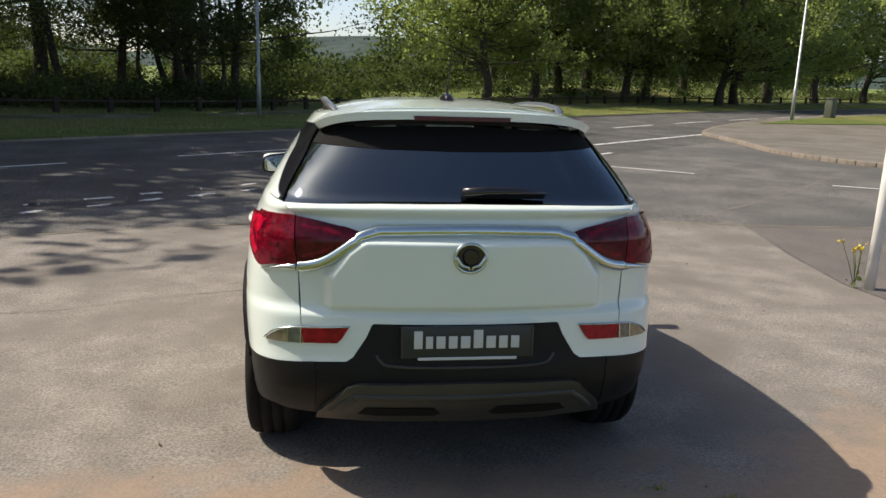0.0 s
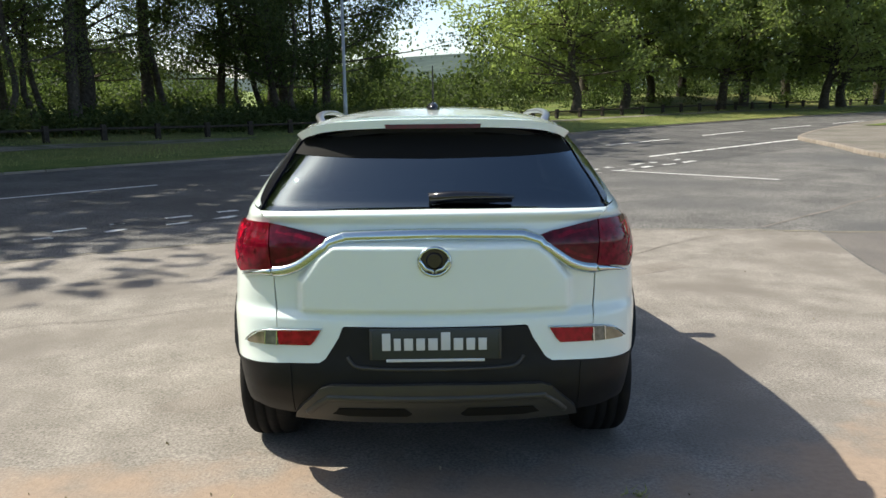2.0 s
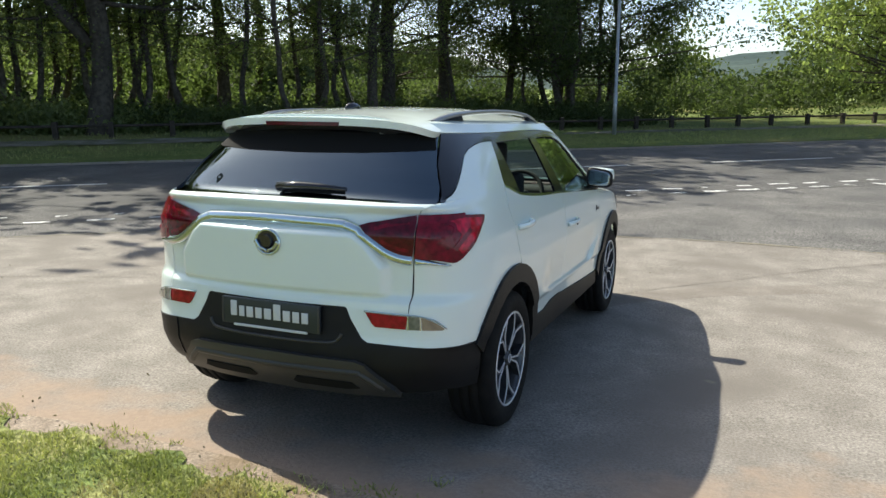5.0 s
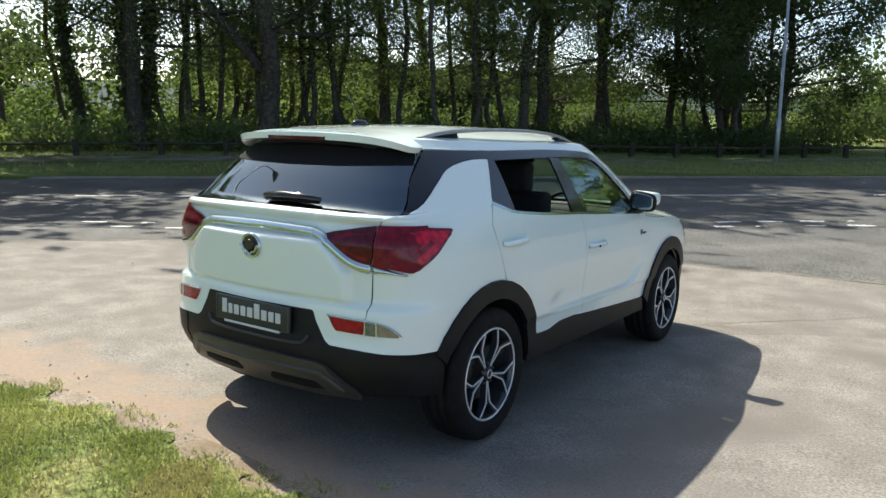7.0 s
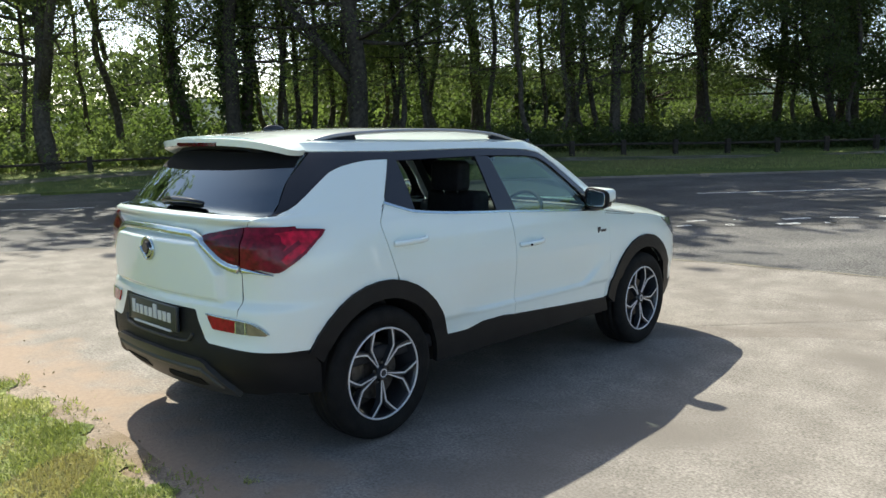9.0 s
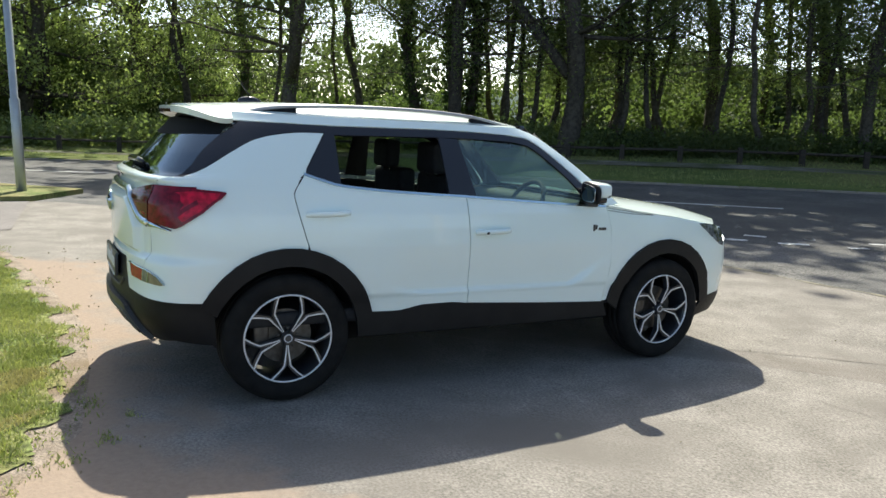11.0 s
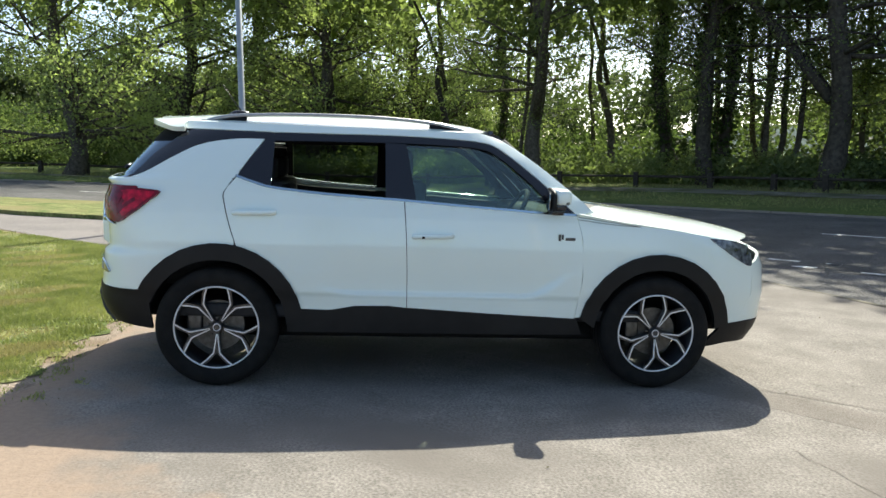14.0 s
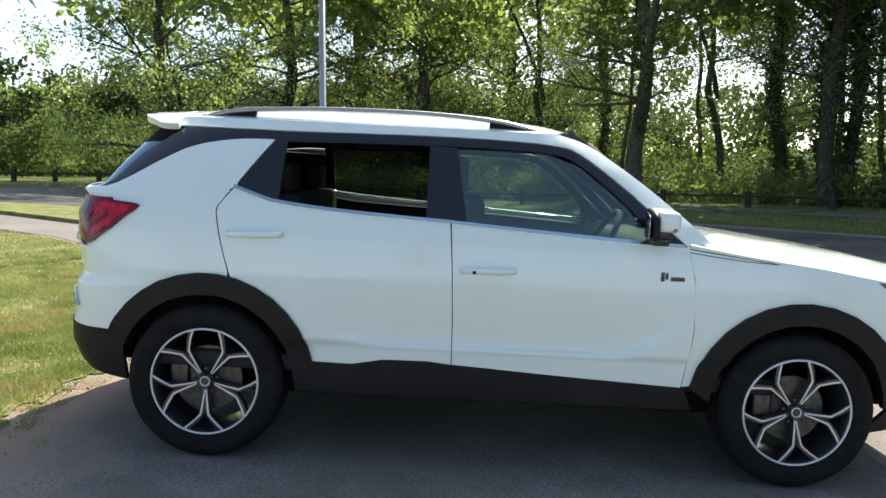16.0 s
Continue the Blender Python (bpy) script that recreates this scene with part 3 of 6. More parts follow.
# ---- the car ----
TILT = radians(2.5)
car = thing("car", "white estate car with black cladding and roof rails on the drive", "car", Matrix.Rotation(-TILT, 4, "X") @ Matrix.Translation((0, 0, 0.004)))
NR, NF, BOW = 10.0, 6.5, 0.18
ZS = [0.25, 0.35, 0.50, 0.555, 0.575, 0.70, 0.85, 0.95, 1.03, 1.10, 1.15, 1.20, 1.30, 1.40, 1.50, 1.56, 1.62]
AS = [0.885, 0.900, 0.908, 0.914, 0.926, 0.932, 0.932, 0.923, 0.912, 0.892, 0.876, 0.853, 0.800, 0.745, 0.683, 0.635, 0.56]
RZ = [0.25, 0.33, 0.40, 0.48, 0.56, 0.62, 0.75, 0.785, 0.815, 0.84, 1.00, 1.10, 1.15, 1.185, 1.205, 1.222, 1.238, 1.252, 1.40, 1.52, 1.60]
RL = [1.95, 2.04, 2.10, 2.135, 2.138, 2.128, 2.120, 2.116, 2.090, 2.088, 2.095, 2.100, 2.080, 2.074, 2.090, 2.100, 2.080, 2.016, 1.888, 1.775, 1.70]
FZ = [0.25, 0.35, 0.45, 0.60, 0.80, 0.93, 1.00, 1.04, 1.07, 1.10, 1.20, 1.30, 1.40, 1.50, 1.56, 1.60]
FL = [2.08, 2.15, 2.19, 2.195, 2.172, 2.105, 1.94, 1.75, 1.60, 1.40, 1.04, 0.865, 0.70, 0.50, 0.34, 0.22]


def half(z):
    return interp(z, ZS, AS)


def reach(y, z):
    return (interp(z, RZ, RL), NR) if y < 0 else (interp(z, FZ, FL), NF if z < 1.1 else 5.0)


def on_wrap(turn, z):
    """Round the rear corner: 0 degrees at the tail's middle, 45 at the corner, 90 abreast."""
    c, d = math.cos(radians(turn)), math.sin(radians(turn))
    n = interp(z, [1.26, 1.40, 1.52], [NR, 7.0, 5.5])
    k = (abs(c) ** n + abs(d) ** n) ** (-1 / n)
    x, back = half(z) * d * k, max(c * k, 0)
    fall = 0.008 * min(abs(x) / 0.7, 1.2) ** 2 * ease((z - 1.19) / 0.03) * ease((1.36 - z) / 0.08)
    y = -interp(z + fall, RZ, RL) * back + BOW * x * x * back
    sag = interp(z, [0.5, 0.7, 0.95, 1.25, 1.40, 1.50], [0, -0.012, -0.023, -0.025, -0.012, 0])
    return Vector((x, y, z + sag * ease((-1.50 - y) / 0.40)))


def wx(x, z):
    """The turn at which the tail is x metres from its middle."""
    lo, hi = 0.0, 75.0
    for _ in range(26):
        mid = (lo + hi) / 2
        lo, hi = (mid, hi) if on_wrap(mid, z).x < x else (lo, mid)
    return (lo, z)


def wy(y, z):
    lo, hi = 30.0, 90.0
    for _ in range(26):
        mid = (lo + hi) / 2
        lo, hi = (mid, hi) if on_wrap(mid, z).y < y else (lo, mid)
    return (lo, z)


def scoop(y, z):
    """The hollow along the lower doors, with its crease below."""
    crease = 0.575 + 0.16 * ease((y - 0.50) / 0.32) + 0.05 * ease((-0.55 - y) / 0.3)
    deep = 0.024 * ease((y + 0.82) / 0.3) * ease((0.84 - y) / 0.25)
    return deep * ease((z - crease + 0.012) / 0.02) * ease((0.88 - z) / 0.27)


def on_side(y, z):
    if y < 0:
        p = on_wrap(wy(y, z)[0], z)
        return Vector((p.x - scoop(y, z), y, p.z))
    L, n = reach(y, z)
    r = min(abs(y) / L, 0.9995)
    return Vector((half(z) * (1 - r**n) ** (1 / n) - scoop(y, z), y, z))


def tail_push(x, z):
    """The raised middle of the tailgate, and the ledge under it."""
    def ramp(v):
        v = min(max(v, 0), 1)
        return v * v * (3 - 2 * v)
    wide = interp(z, [0.78, 0.95, 1.05, 1.115], [0.555, 0.555, 0.48, 0.395])
    return 0.040 * ramp((wide - abs(x)) / 0.036 + 0.5) * ramp((1.118 - z) / 0.03) * ramp((z - 0.80) / 0.035)


def on_rear(x, z, push=True):
    p = on_wrap(wx(abs(x), z)[0], z)
    return Vector((x, p.y - (tail_push(x, z) if push and 0.76 < z < 1.25 else 0), p.z))


def on_rear_flat(x, z):
    return on_rear(x, z, False)


def on_front(x, z):
    a = half(z)
    r = min(abs(x) / a, 0.9995)
    L, n = reach(1, z)
    return Vector((x, L * (1 - r**n) ** (1 / n), z))


def roof_z(y):
    return interp(y, [-1.90, -1.6, -1.3, -0.9, -0.4, 0.0, 0.2, 0.36], [1.578, 1.602, 1.624, 1.639, 1.643, 1.630, 1.606, 1.560])


def on_roof(x, y):
    xe = on_side(max(min(y, 0.30), -1.60), 1.55).x
    zc = roof_z(y)
    return Vector((x, y, zc - max(zc - 1.550, 0.004) * min(abs(x) / xe, 1.0) ** 3))


def on_wind(x, z):
    """The raked windscreen, bowed a little forward in the middle."""
    return Vector((x, interp(z, [1.08, 1.20, 1.30, 1.45, 1.56], [0.905, 0.775, 0.645, 0.435, 0.265]) + 0.11 * (1 - (x / 0.75) ** 2), z))


def hood_edge(y):
    return interp(y, [0.78, 1.04, 1.4, 1.65, 1.95, 2.15], [1.088, 1.048, 1.004, 0.966, 0.920, 0.875])


def on_hood(x, y):
    zc = interp(y, [0.80, 1.0, 1.4, 1.75, 2.0, 2.1, 2.18], [1.138, 1.128, 1.086, 1.044, 0.998, 0.965, 0.90])
    ze = hood_edge(y)
    xe = on_side(min(y, 1.95), min(ze, 0.98)).x
    return Vector((x, y, zc - max(zc - ze, 0) * min(abs(x) / xe, 1.0) ** 5))


def shell(surface, outline, off=0.0, thick=0.012, du=0.05, dv=0.05, flip=False):
    """A curved panel with thickness: the outline is cut from the surface, set off outwards and given an edge."""
    flat = cut_grid(outline, du, dv)
    bmesh.ops.triangulate(flat, faces=[f for f in flat.faces if len(f.verts) > 4])
    e = 1e-3
    out, inn = {}, {}
    for v in flat.verts:
        u, w = v.co.x, v.co.y
        p = surface(u, w)
        n = (surface(u + e, w) - surface(u - e, w)).cross(surface(u, w + e) - surface(u, w - e))
        core = Vector((0, min(max(p.y, -1.4), 1.4) * 0.9, 0.75 if p.z < 1.5 else 0.2))
        n = n.normalized() if n.length > 1e-12 else (p - core).normalized()
        if n.dot(p - core) < 0:
            n = -n
        out[v.index], inn[v.index] = p + n * off, p + n * (off - thick)
    flat.verts.index_update()
    bm3 = bmesh.new()
    sx = -1 if flip else 1
    put = lambda q: bm3.verts.new((q.x * sx, q.y, q.z))  # noqa: E731
    idx = [v.index for v in flat.verts]
    vo = {i: put(out[i]) for i in idx}
    vi = {i: put(inn[i]) for i in idx}
    faces = []
    for f in flat.faces:
        ids = [v.index for v in f.verts]
        faces.append(bm3.faces.new([vo[i] for i in ids]))
        bm3.faces.new([vi[i] for i in reversed(ids)])
    for ed in flat.edges:
        if ed.is_boundary:
            i, j = ed.verts[0].index, ed.verts[1].index
            a, b, c, d = put(out[i]), put(out[j]), put(inn[j]), put(inn[i])
            bm3.faces.new((a, b, c, d))
    flat.free()
    # turn the outer faces outwards
    tot = 0
    for f in faces:
        f.normal_update()
        c = f.calc_center_median()
        core = Vector((0, min(max(c.y, -1.4), 1.4) * 0.9, 0.75 if c.z < 1.5 else 0.2))
        tot += f.normal.dot(c - core) * f.calc_area()
    if tot < 0:
        bmesh.ops.reverse_faces(bm3, faces=bm3.faces[:])
    return bm3


def strip_on(surface, pts, w0, off, depth=0.012, n=8, wide=None):
    """A raised bar of a given width along a line on a surface."""
    c = [v.to_2d() for v in smoothed([(*p, 0) for p in pts], n)]
    bm4 = bmesh.new()
    rows = []
    for i, p in enumerate(c):
        d = (c[min(i + 1, len(c) - 1)] - c[max(i - 1, 0)]).normalized()
        nr = Vector((-d.y, d.x))
        e = 1e-3
        base = surface(p.x, p.y)
        nn = (surface(p.x + e, p.y) - surface(p.x - e, p.y)).cross(surface(p.x, p.y + e) - surface(p.x, p.y - e)).normalized()
        core = Vector((0, min(max(base.y, -1.4), 1.4) * 0.9, 0.75))
        if nn.dot(base - core) < 0:
            nn = -nn
        w = (w0 if wide is None else wide(i / (len(c) - 1))) / 2
        sect = []
        for k, h in ((-1, 0.0), (-0.75, 0.7), (-0.3, 1.0), (0.3, 1.0), (0.75, 0.7), (1, 0.0)):
            q = p + nr * w * k
            sect.append(bm4.verts.new(surface(q.x, q.y) + nn * (off + depth * h)))
        rows.append(sect)
    for r, q in zip(rows, rows[1:]):
        for k in range(5):
            bm4.faces.new((r[k], r[k + 1], q[k + 1], q[k]))
    bm4.faces.new(rows[0])
    bm4.faces.new(list(reversed(rows[-1])))
    bmesh.ops.recalc_face_normals(bm4, faces=bm4.faces[:])
    return bm4


def both(name, surface, outline, mat, parent=None, label="", **kw):
    """The same panel on the right and the left of the car."""
    made = []
    for flip in (False, True):
        pa = parent[flip] if isinstance(parent, list) else (parent or car)
        made.append(part(name, shell(surface, outline, flip=flip, **kw), mat, pa, label))
    return made


def arc(cy, cz, r, a0, a1, n=14):
    return [(cy + r * math.cos(radians(a0 + (a1 - a0) * i / n)), cz + r * math.sin(radians(a0 + (a1 - a0) * i / n))) for i in range(n + 1)]


def flat2(pts, n=4):
    return [tuple(v.to_2d()) for v in smoothed([(*p, 0) for p in pts], n)]


HR, HF, HZ, RA = -1.335, 1.335, 0.356, 0.492

# doors, wings and quarters
belt = flat2([(-1.246, 1.237), (-1.12, 1.198), (-1.031, 1.178), (-0.80, 1.156), (-0.537, 1.141), (-0.263, 1.129)], 3)
rear_seam = flat2([(-1.234, 0.848), (-1.262, 0.93), (-1.288, 1.02), (-1.305, 1.09), (-1.312, 1.13), (-1.30, 1.165), (-1.246, 1.237)], 3)
door_low = [(-0.230, 0.490), (-0.335, 0.501), (-0.535, 0.498), (-0.668, 0.472), (-0.856, 0.470)]
rear_door = arc(HR, HZ, RA, 13, 77) + [(y + 0.006, z - 0.001) for y, z in rear_seam[1:]] + belt[1:] + flat2([(-0.247, 0.93), (-0.233, 0.662), (-0.230, 0.490)], 3)[0:] + door_low[1:-1]
both("rear_door", on_side, rear_door, M_PAINT, label="white rear passenger door", off=0.0, du=0.03, dv=0.012)
front_belt = flat2([(-0.257, 1.128), (0.10, 1.107), (0.58, 1.081), (0.786, 1.074)], 3)
front_seam = flat2([(0.786, 1.074), (0.826, 0.934), (0.838, 0.695), (0.808, 0.440)], 4)
front_door = front_belt + front_seam[1:] + [(0.3, 0.462), (-0.2255, 0.491), (-0.2285, 0.662), (-0.2425, 0.93)]
both("front_door", on_side, front_door, M_PAINT, label="white front door", du=0.03, dv=0.012)
wing = [(0.792, 1.076)] + [(y, hood_edge(y)) for y in (0.9, 1.04, 1.2, 1.4, 1.65, 1.8, 1.95)] + [(1.985, 0.80), (1.99, 0.43), (1.79, 0.41)] + arc(HF, HZ, RA, 8, 169) + [(0.8125, 0.445), (0.8425, 0.695), (0.8305, 0.934)]
both("front_wing", on_side, wing, M_PAINT, label="white front wing")
quarter = [wx(0.735, 1.232), wx(0.693, 1.203), wx(0.679, 1.184), wx(0.671, 0.985), wx(0.660, 0.741), wx(0.380, 0.753), wx(0.40, 0.703), wx(0.454, 0.613), wx(0.481, 0.594), wx(0.606, 0.588), wx(0.75, 0.578), wy(-1.965, 0.576), wy(-1.90, 0.573)]
quarter += [wy(y, z) for y, z in arc(HR, HZ, RA, 154, 79)] + [wy(y, z) for y, z in rear_seam[1:]]
quarter += [wy(*p) for p in flat2([(-1.246, 1.242), (-1.17, 1.355), (-1.097, 1.462)], 3)[1:]]
quarter += [wy(*p) for p in flat2([(-1.097, 1.462), (-1.25, 1.458), (-1.39, 1.437), (-1.47, 1.415), (-1.533, 1.388), (-1.746, 1.274), (-1.853, 1.237)], 3)[1:]] + [wx(0.80, 1.2375)]
both("rear_quarter", on_wrap, quarter, M_PAINT, label="white rear quarter with bumper corner", du=1.5, dv=0.015)

for dz in (0.0, -0.014):
    for flip in (1, -1):
        bmc = strip_on(on_side, [(0.80, 1.066 + dz), (0.95, 1.048 + dz), (1.10, 1.030 + dz * 0.6), (1.20, 1.018)], 0.0028, 0.0015, 0.001, 4)
        bmesh.ops.scale(bmc, vec=(flip, 1, 1), verts=bmc.verts)
        if flip < 0:
            bmesh.ops.reverse_faces(bmc, faces=bmc.faces[:])
        part("wing_line", bmc, M_CLAD, car)

# tailgate, lamps, bumper
tail = [(0.0, 0.757), (0.372, 0.757), (0.388, 0.746), (0.657, 0.743), (0.668, 0.985), (0.676, 1.184), (0.690, 1.203), (0.731, 1.2305), (0.355, 1.240), (0, 1.243), (-0.355, 1.240), (-0.731, 1.2305), (-0.690, 1.203), (-0.676, 1.184), (-0.668, 0.985), (-0.657, 0.743), (-0.388, 0.746), (-0.372, 0.757)]
tailgate = part("tailgate", shell(on_rear, tail, 0, 0.003, 0.012, 0.008), M_PAINT, car, "white tailgate with a raised middle panel")
lamp_in = [wx(0.422, 1.126), wx(0.475, 1.143), wx(0.528, 1.156), wx(0.61, 1.173), wx(0.669, 1.182), wx(0.664, 1.000), wx(0.601, 1.014), wx(0.552, 1.032), wx(0.504, 1.061)]
lamp_out = [wx(0.674, 1.183), wx(0.76, 1.182), wx(0.815, 1.178), wy(-1.80, 1.168), wy(-1.672, 1.148), wy(-1.660, 1.142), wy(-1.683, 1.118), wy(-1.78, 1.048), wy(-1.875, 0.985), wy(-1.90, 0.972), wx(0.81, 0.972), wx(0.76, 0.986), wx(0.670, 0.997)]
lamps_in = both("inner_tail_lamp", on_wrap, lamp_in, M_REDDARK, label="dark red tail lamp on the tailgate", off=0.018, thick=0.03, du=1.2, dv=0.02)
lamps_out = both("outer_tail_lamp", on_wrap, lamp_out, M_REDDEEP, label="glossy red wraparound tail lamp", off=0.016, thick=0.03, du=1.2, dv=0.02)



def lamp_line(pts, w, mat, parents):
    """A thin light guide along a line round the corner, w metres wide."""
    c = [v.to_2d() for v in smoothed([(*p, 0) for p in pts], 5)]
    up, down = [], []
    for i, p in enumerate(c):
        m = (on_wrap(p.x + 0.5, p.y) - on_wrap(p.x - 0.5, p.y)).length
        d = c[min(i + 1, len(c) - 1)] - c[max(i - 1, 0)]
        nr = Vector((-d.y, d.x * m)).normalized() * (w / 2)
        up.append((p.x + nr.x / m, p.y + nr.y))
        down.append((p.x - nr.x / m, p.y - nr.y))
    both("lamp_light", on_wrap, up + down[::-1], mat, parents, off=0.0182, thick=0.003, du=1.0, dv=0.02)


glow = [wy(-1.905, 1.150), wy(-1.82, 1.158), wy(-1.690, 1.140), wy(-1.705, 1.118), wy(-1.79, 1.058), wy(-1.87, 1.006), wy(-1.895, 1.040), wy(-1.86, 1.095)]
both("lamp_reflector", on_wrap, glow, M_REDLAMP, lamps_out, "bright red end of the lamp", off=0.0172, thick=0.003, du=1.0, dv=0.02)
# light guides inside the tail lamps
lamp_line([wx(0.685, 1.030), wx(0.76, 1.020), wx(0.81, 1.030), wy(-1.87, 1.062), wy(-1.80, 1.105)], 0.020, M_REDMID, lamps_out)
lamp_line([wx(0.69, 1.145), wx(0.75, 1.150), wx(0.80, 1.130), wx(0.80, 1.085), wx(0.74, 1.070)], 0.018, M_REDMID, lamps_out)
lamp_line([wx(0.50, 1.118), wx(0.56, 1.135), wx(0.645, 1.148)], 0.016, M_REDMID, lamps_in)
lamp_line([wx(0.53, 1.072), wx(0.59, 1.045), wx(0.650, 1.030)], 0.016, M_REDMID, lamps_in)

chrome_line = [(0.662, 0.985), (0.611, 0.993), (0.552, 1.016), (0.483, 1.063), (0.423, 1.107), (0.372, 1.127), (0.325, 1.134), (0.0, 1.141)]
chrome_line = chrome_line + [(-x, z) for x, z in reversed(chrome_line[:-1])]
part("chrome_bar", strip_on(on_rear_flat, chrome_line, 0.045, 0.014, 0.016), M_CHROME, tailgate, "chrome bar across the tailgate")
for flip in (1, -1):
    bmc = strip_on(on_wrap, [wx(0.674, 0.982), wx(0.73, 0.977), wx(0.805, 0.960)], 0.016, 0.006, 0.014, 4, wide=lambda f: 0.032 * (1 - f) + 0.006)
    bmesh.ops.scale(bmc, vec=(flip, 1, 1), verts=bmc.verts)
    if flip < 0:
        bmesh.ops.reverse_faces(bmc, faces=bmc.faces[:])
    part("chrome_tip", bmc, M_CHROME, car)

# maker's mark: a plain chrome ring round a dark disc
LOGO = on_rear(0, 1.040) + Vector((0, -0.004, 0))
ringp = [LOGO + Vector((0.062 * math.cos(t), 0, 0.056 * math.sin(t))) for t in np.linspace(0, 2 * math.pi, 33)]
part("emblem_ring", tube(ringp, 0.0075, 10, False), M_CHROME, tailgate, "chrome ring emblem")
for nm, r1, r2, dep, off, mt in (("emblem_back", 0.058, 0.054, 0.010, (0, 0.002, 0), M_GLOSSBLACK), ("emblem_disc", 0.038, 0.028, 0.022, (0, -0.005, 0.005), M_GLOSSBLACK)):
    bme = bmesh.new()
    bmesh.ops.create_cone(bme, cap_ends=True, segments=32, radius1=r1, radius2=r2, depth=dep)
    bmesh.ops.transform(bme, matrix=Matrix.Translation(LOGO + Vector(off)) @ Matrix.Rotation(radians(90), 4, "X"), verts=bme.verts)
    part(nm, bme, mt, tailgate, "gloss black emblem disc" if nm == "emblem_disc" else "", smooth=False)
for sx in (1, -1):
    wing_path = smoothed([LOGO + Vector((sx * x, -0.008, z)) for x, z in ((0.060, 0.004), (0.050, -0.008), (0.034, -0.026), (0.010, -0.034), (0.006, -0.046))], 4)
    part("emblem_wing", tube(wing_path, [interp(k / (len(wing_path) - 1), [0, 0.5, 1], [0.012, 0.008, 0.004]) for k in range(len(wing_path))], 8), M_CHROME, tailgate)

# lower bumper
low_half = [(0.30, 0.330), (0.606, 0.338), (0.606, 0.586), (0.481, 0.592), (0.453, 0.612), (0.398, 0.703), (0.378, 0.752)]
low_mid = low_half + [(-x, z) for x, z in reversed(low_half)]
bumper = part("rear_bumper", shell(on_rear_flat, low_mid, 0.0, 0.02, 0.04, 0.03), M_CLAD, car, "black plastic lower rear bumper")
low_side = [wx(0.606, 0.338), wx(0.72, 0.345), wy(-1.90, 0.358), wy(-1.86, 0.352), wy(-1.705, 0.336), wy(-1.712, 0.40), wy(-1.718, 0.485), wy(-1.778, 0.566), wy(-1.90, 0.571), wy(-1.965, 0.574), wx(0.75, 0.576), wx(0.606, 0.586)]
both("bumper_corner", on_wrap, low_side, M_CLAD, label="black plastic bumper corner", off=0.004, thick=0.02, du=1.5, dv=0.03)
skid_half = [(0.36, 0.328), (0.60, 0.336), (0.588, 0.375), (0.475, 0.487), (0.43, 0.502)]
skid = skid_half + [(0, 0.512)] + [(-x, z) for x, z in reversed(skid_half)]
part("bumper_fold", strip_on(on_rear_flat, [(-0.36, 0.625), (-0.345, 0.60), (-0.29, 0.578), (0.0, 0.574), (0.29, 0.578), (0.345, 0.60), (0.36, 0.625)], 0.016, 0.002, 0.009, 4), M_SKID, bumper)
part("skid_plate", shell(on_rear_flat, skid, 0.026, 0.03, 0.05, 0.03), M_SKID, bumper, "dark grey skid plate with two slots")
for sx in (-1, 1):
    slot = [(sx * x, z) for x, z in ((0.10, 0.385), (0.13, 0.408), (0.40, 0.404), (0.43, 0.378), (0.36, 0.366), (0.12, 0.370))]
    part("slot", shell(on_rear_flat, slot if sx > 0 else slot[::-1], 0.029, 0.003, 0.05, 0.03), M_DARK, bumper, "dark slot in the skid plate")
part("skid_rib", strip_on(on_rear_flat, [(-0.54, 0.376), (-0.45, 0.446), (-0.40, 0.456), (0.0, 0.456), (0.40, 0.456), (0.45, 0.446), (0.54, 0.376)], 0.03, 0.024, 0.012), M_SKID, bumper)
fog_r = [wx(0.470, 0.738), wx(0.655, 0.728), wx(0.650, 0.667), wx(0.515, 0.672), wx(0.498, 0.690)]
fog_g = [wx(0.659, 0.728), wx(0.705, 0.724), wx(0.712, 0.664), wx(0.654, 0.666)]
fog_a = [wx(0.711, 0.723), wx(0.745, 0.712), wx(0.775, 0.693), wx(0.800, 0.668), wx(0.793, 0.661), wx(0.718, 0.664)]
both("reflector", on_wrap, fog_r, M_REFLECTOR, label="red bumper reflector", off=0.007, thick=0.012, du=1.2, dv=0.02)
both("reversing_lamp", on_wrap, fog_g, M_CLEARLAMP, label="smoky clear reversing lamp", off=0.007, thick=0.012, du=1.2, dv=0.02)
both("indicator_lamp", on_wrap, fog_a, M_AMBERLAMP, label="pale amber indicator lamp", off=0.007, thick=0.012, du=1.2, dv=0.02)
for x in (0.657, 0.708):
    both("lamp_divider", on_wrap, [wx(x - 0.003, 0.727), wx(x + 0.002, 0.727), wx(x + 0.005, 0.664), wx(x, 0.664)], M_CHROME, off=0.010, thick=0.006, du=1.2, dv=0.02)
fog_line = [wx(0.464, 0.743), wx(0.655, 0.733), wx(0.70, 0.729), wx(0.75, 0.716), wx(0.78, 0.697), wx(0.806, 0.668)]
for flip in (1, -1):
    bmc = strip_on(on_wrap, fog_line, 0.008, 0.003, 0.008, 4)
    bmesh.ops.scale(bmc, vec=(flip, 1, 1), verts=bmc.verts)
    if flip < 0:
        bmesh.ops.reverse_faces(bmc, faces=bmc.faces[:])
    part("lamp_trim", bmc, M_CHROME, car)

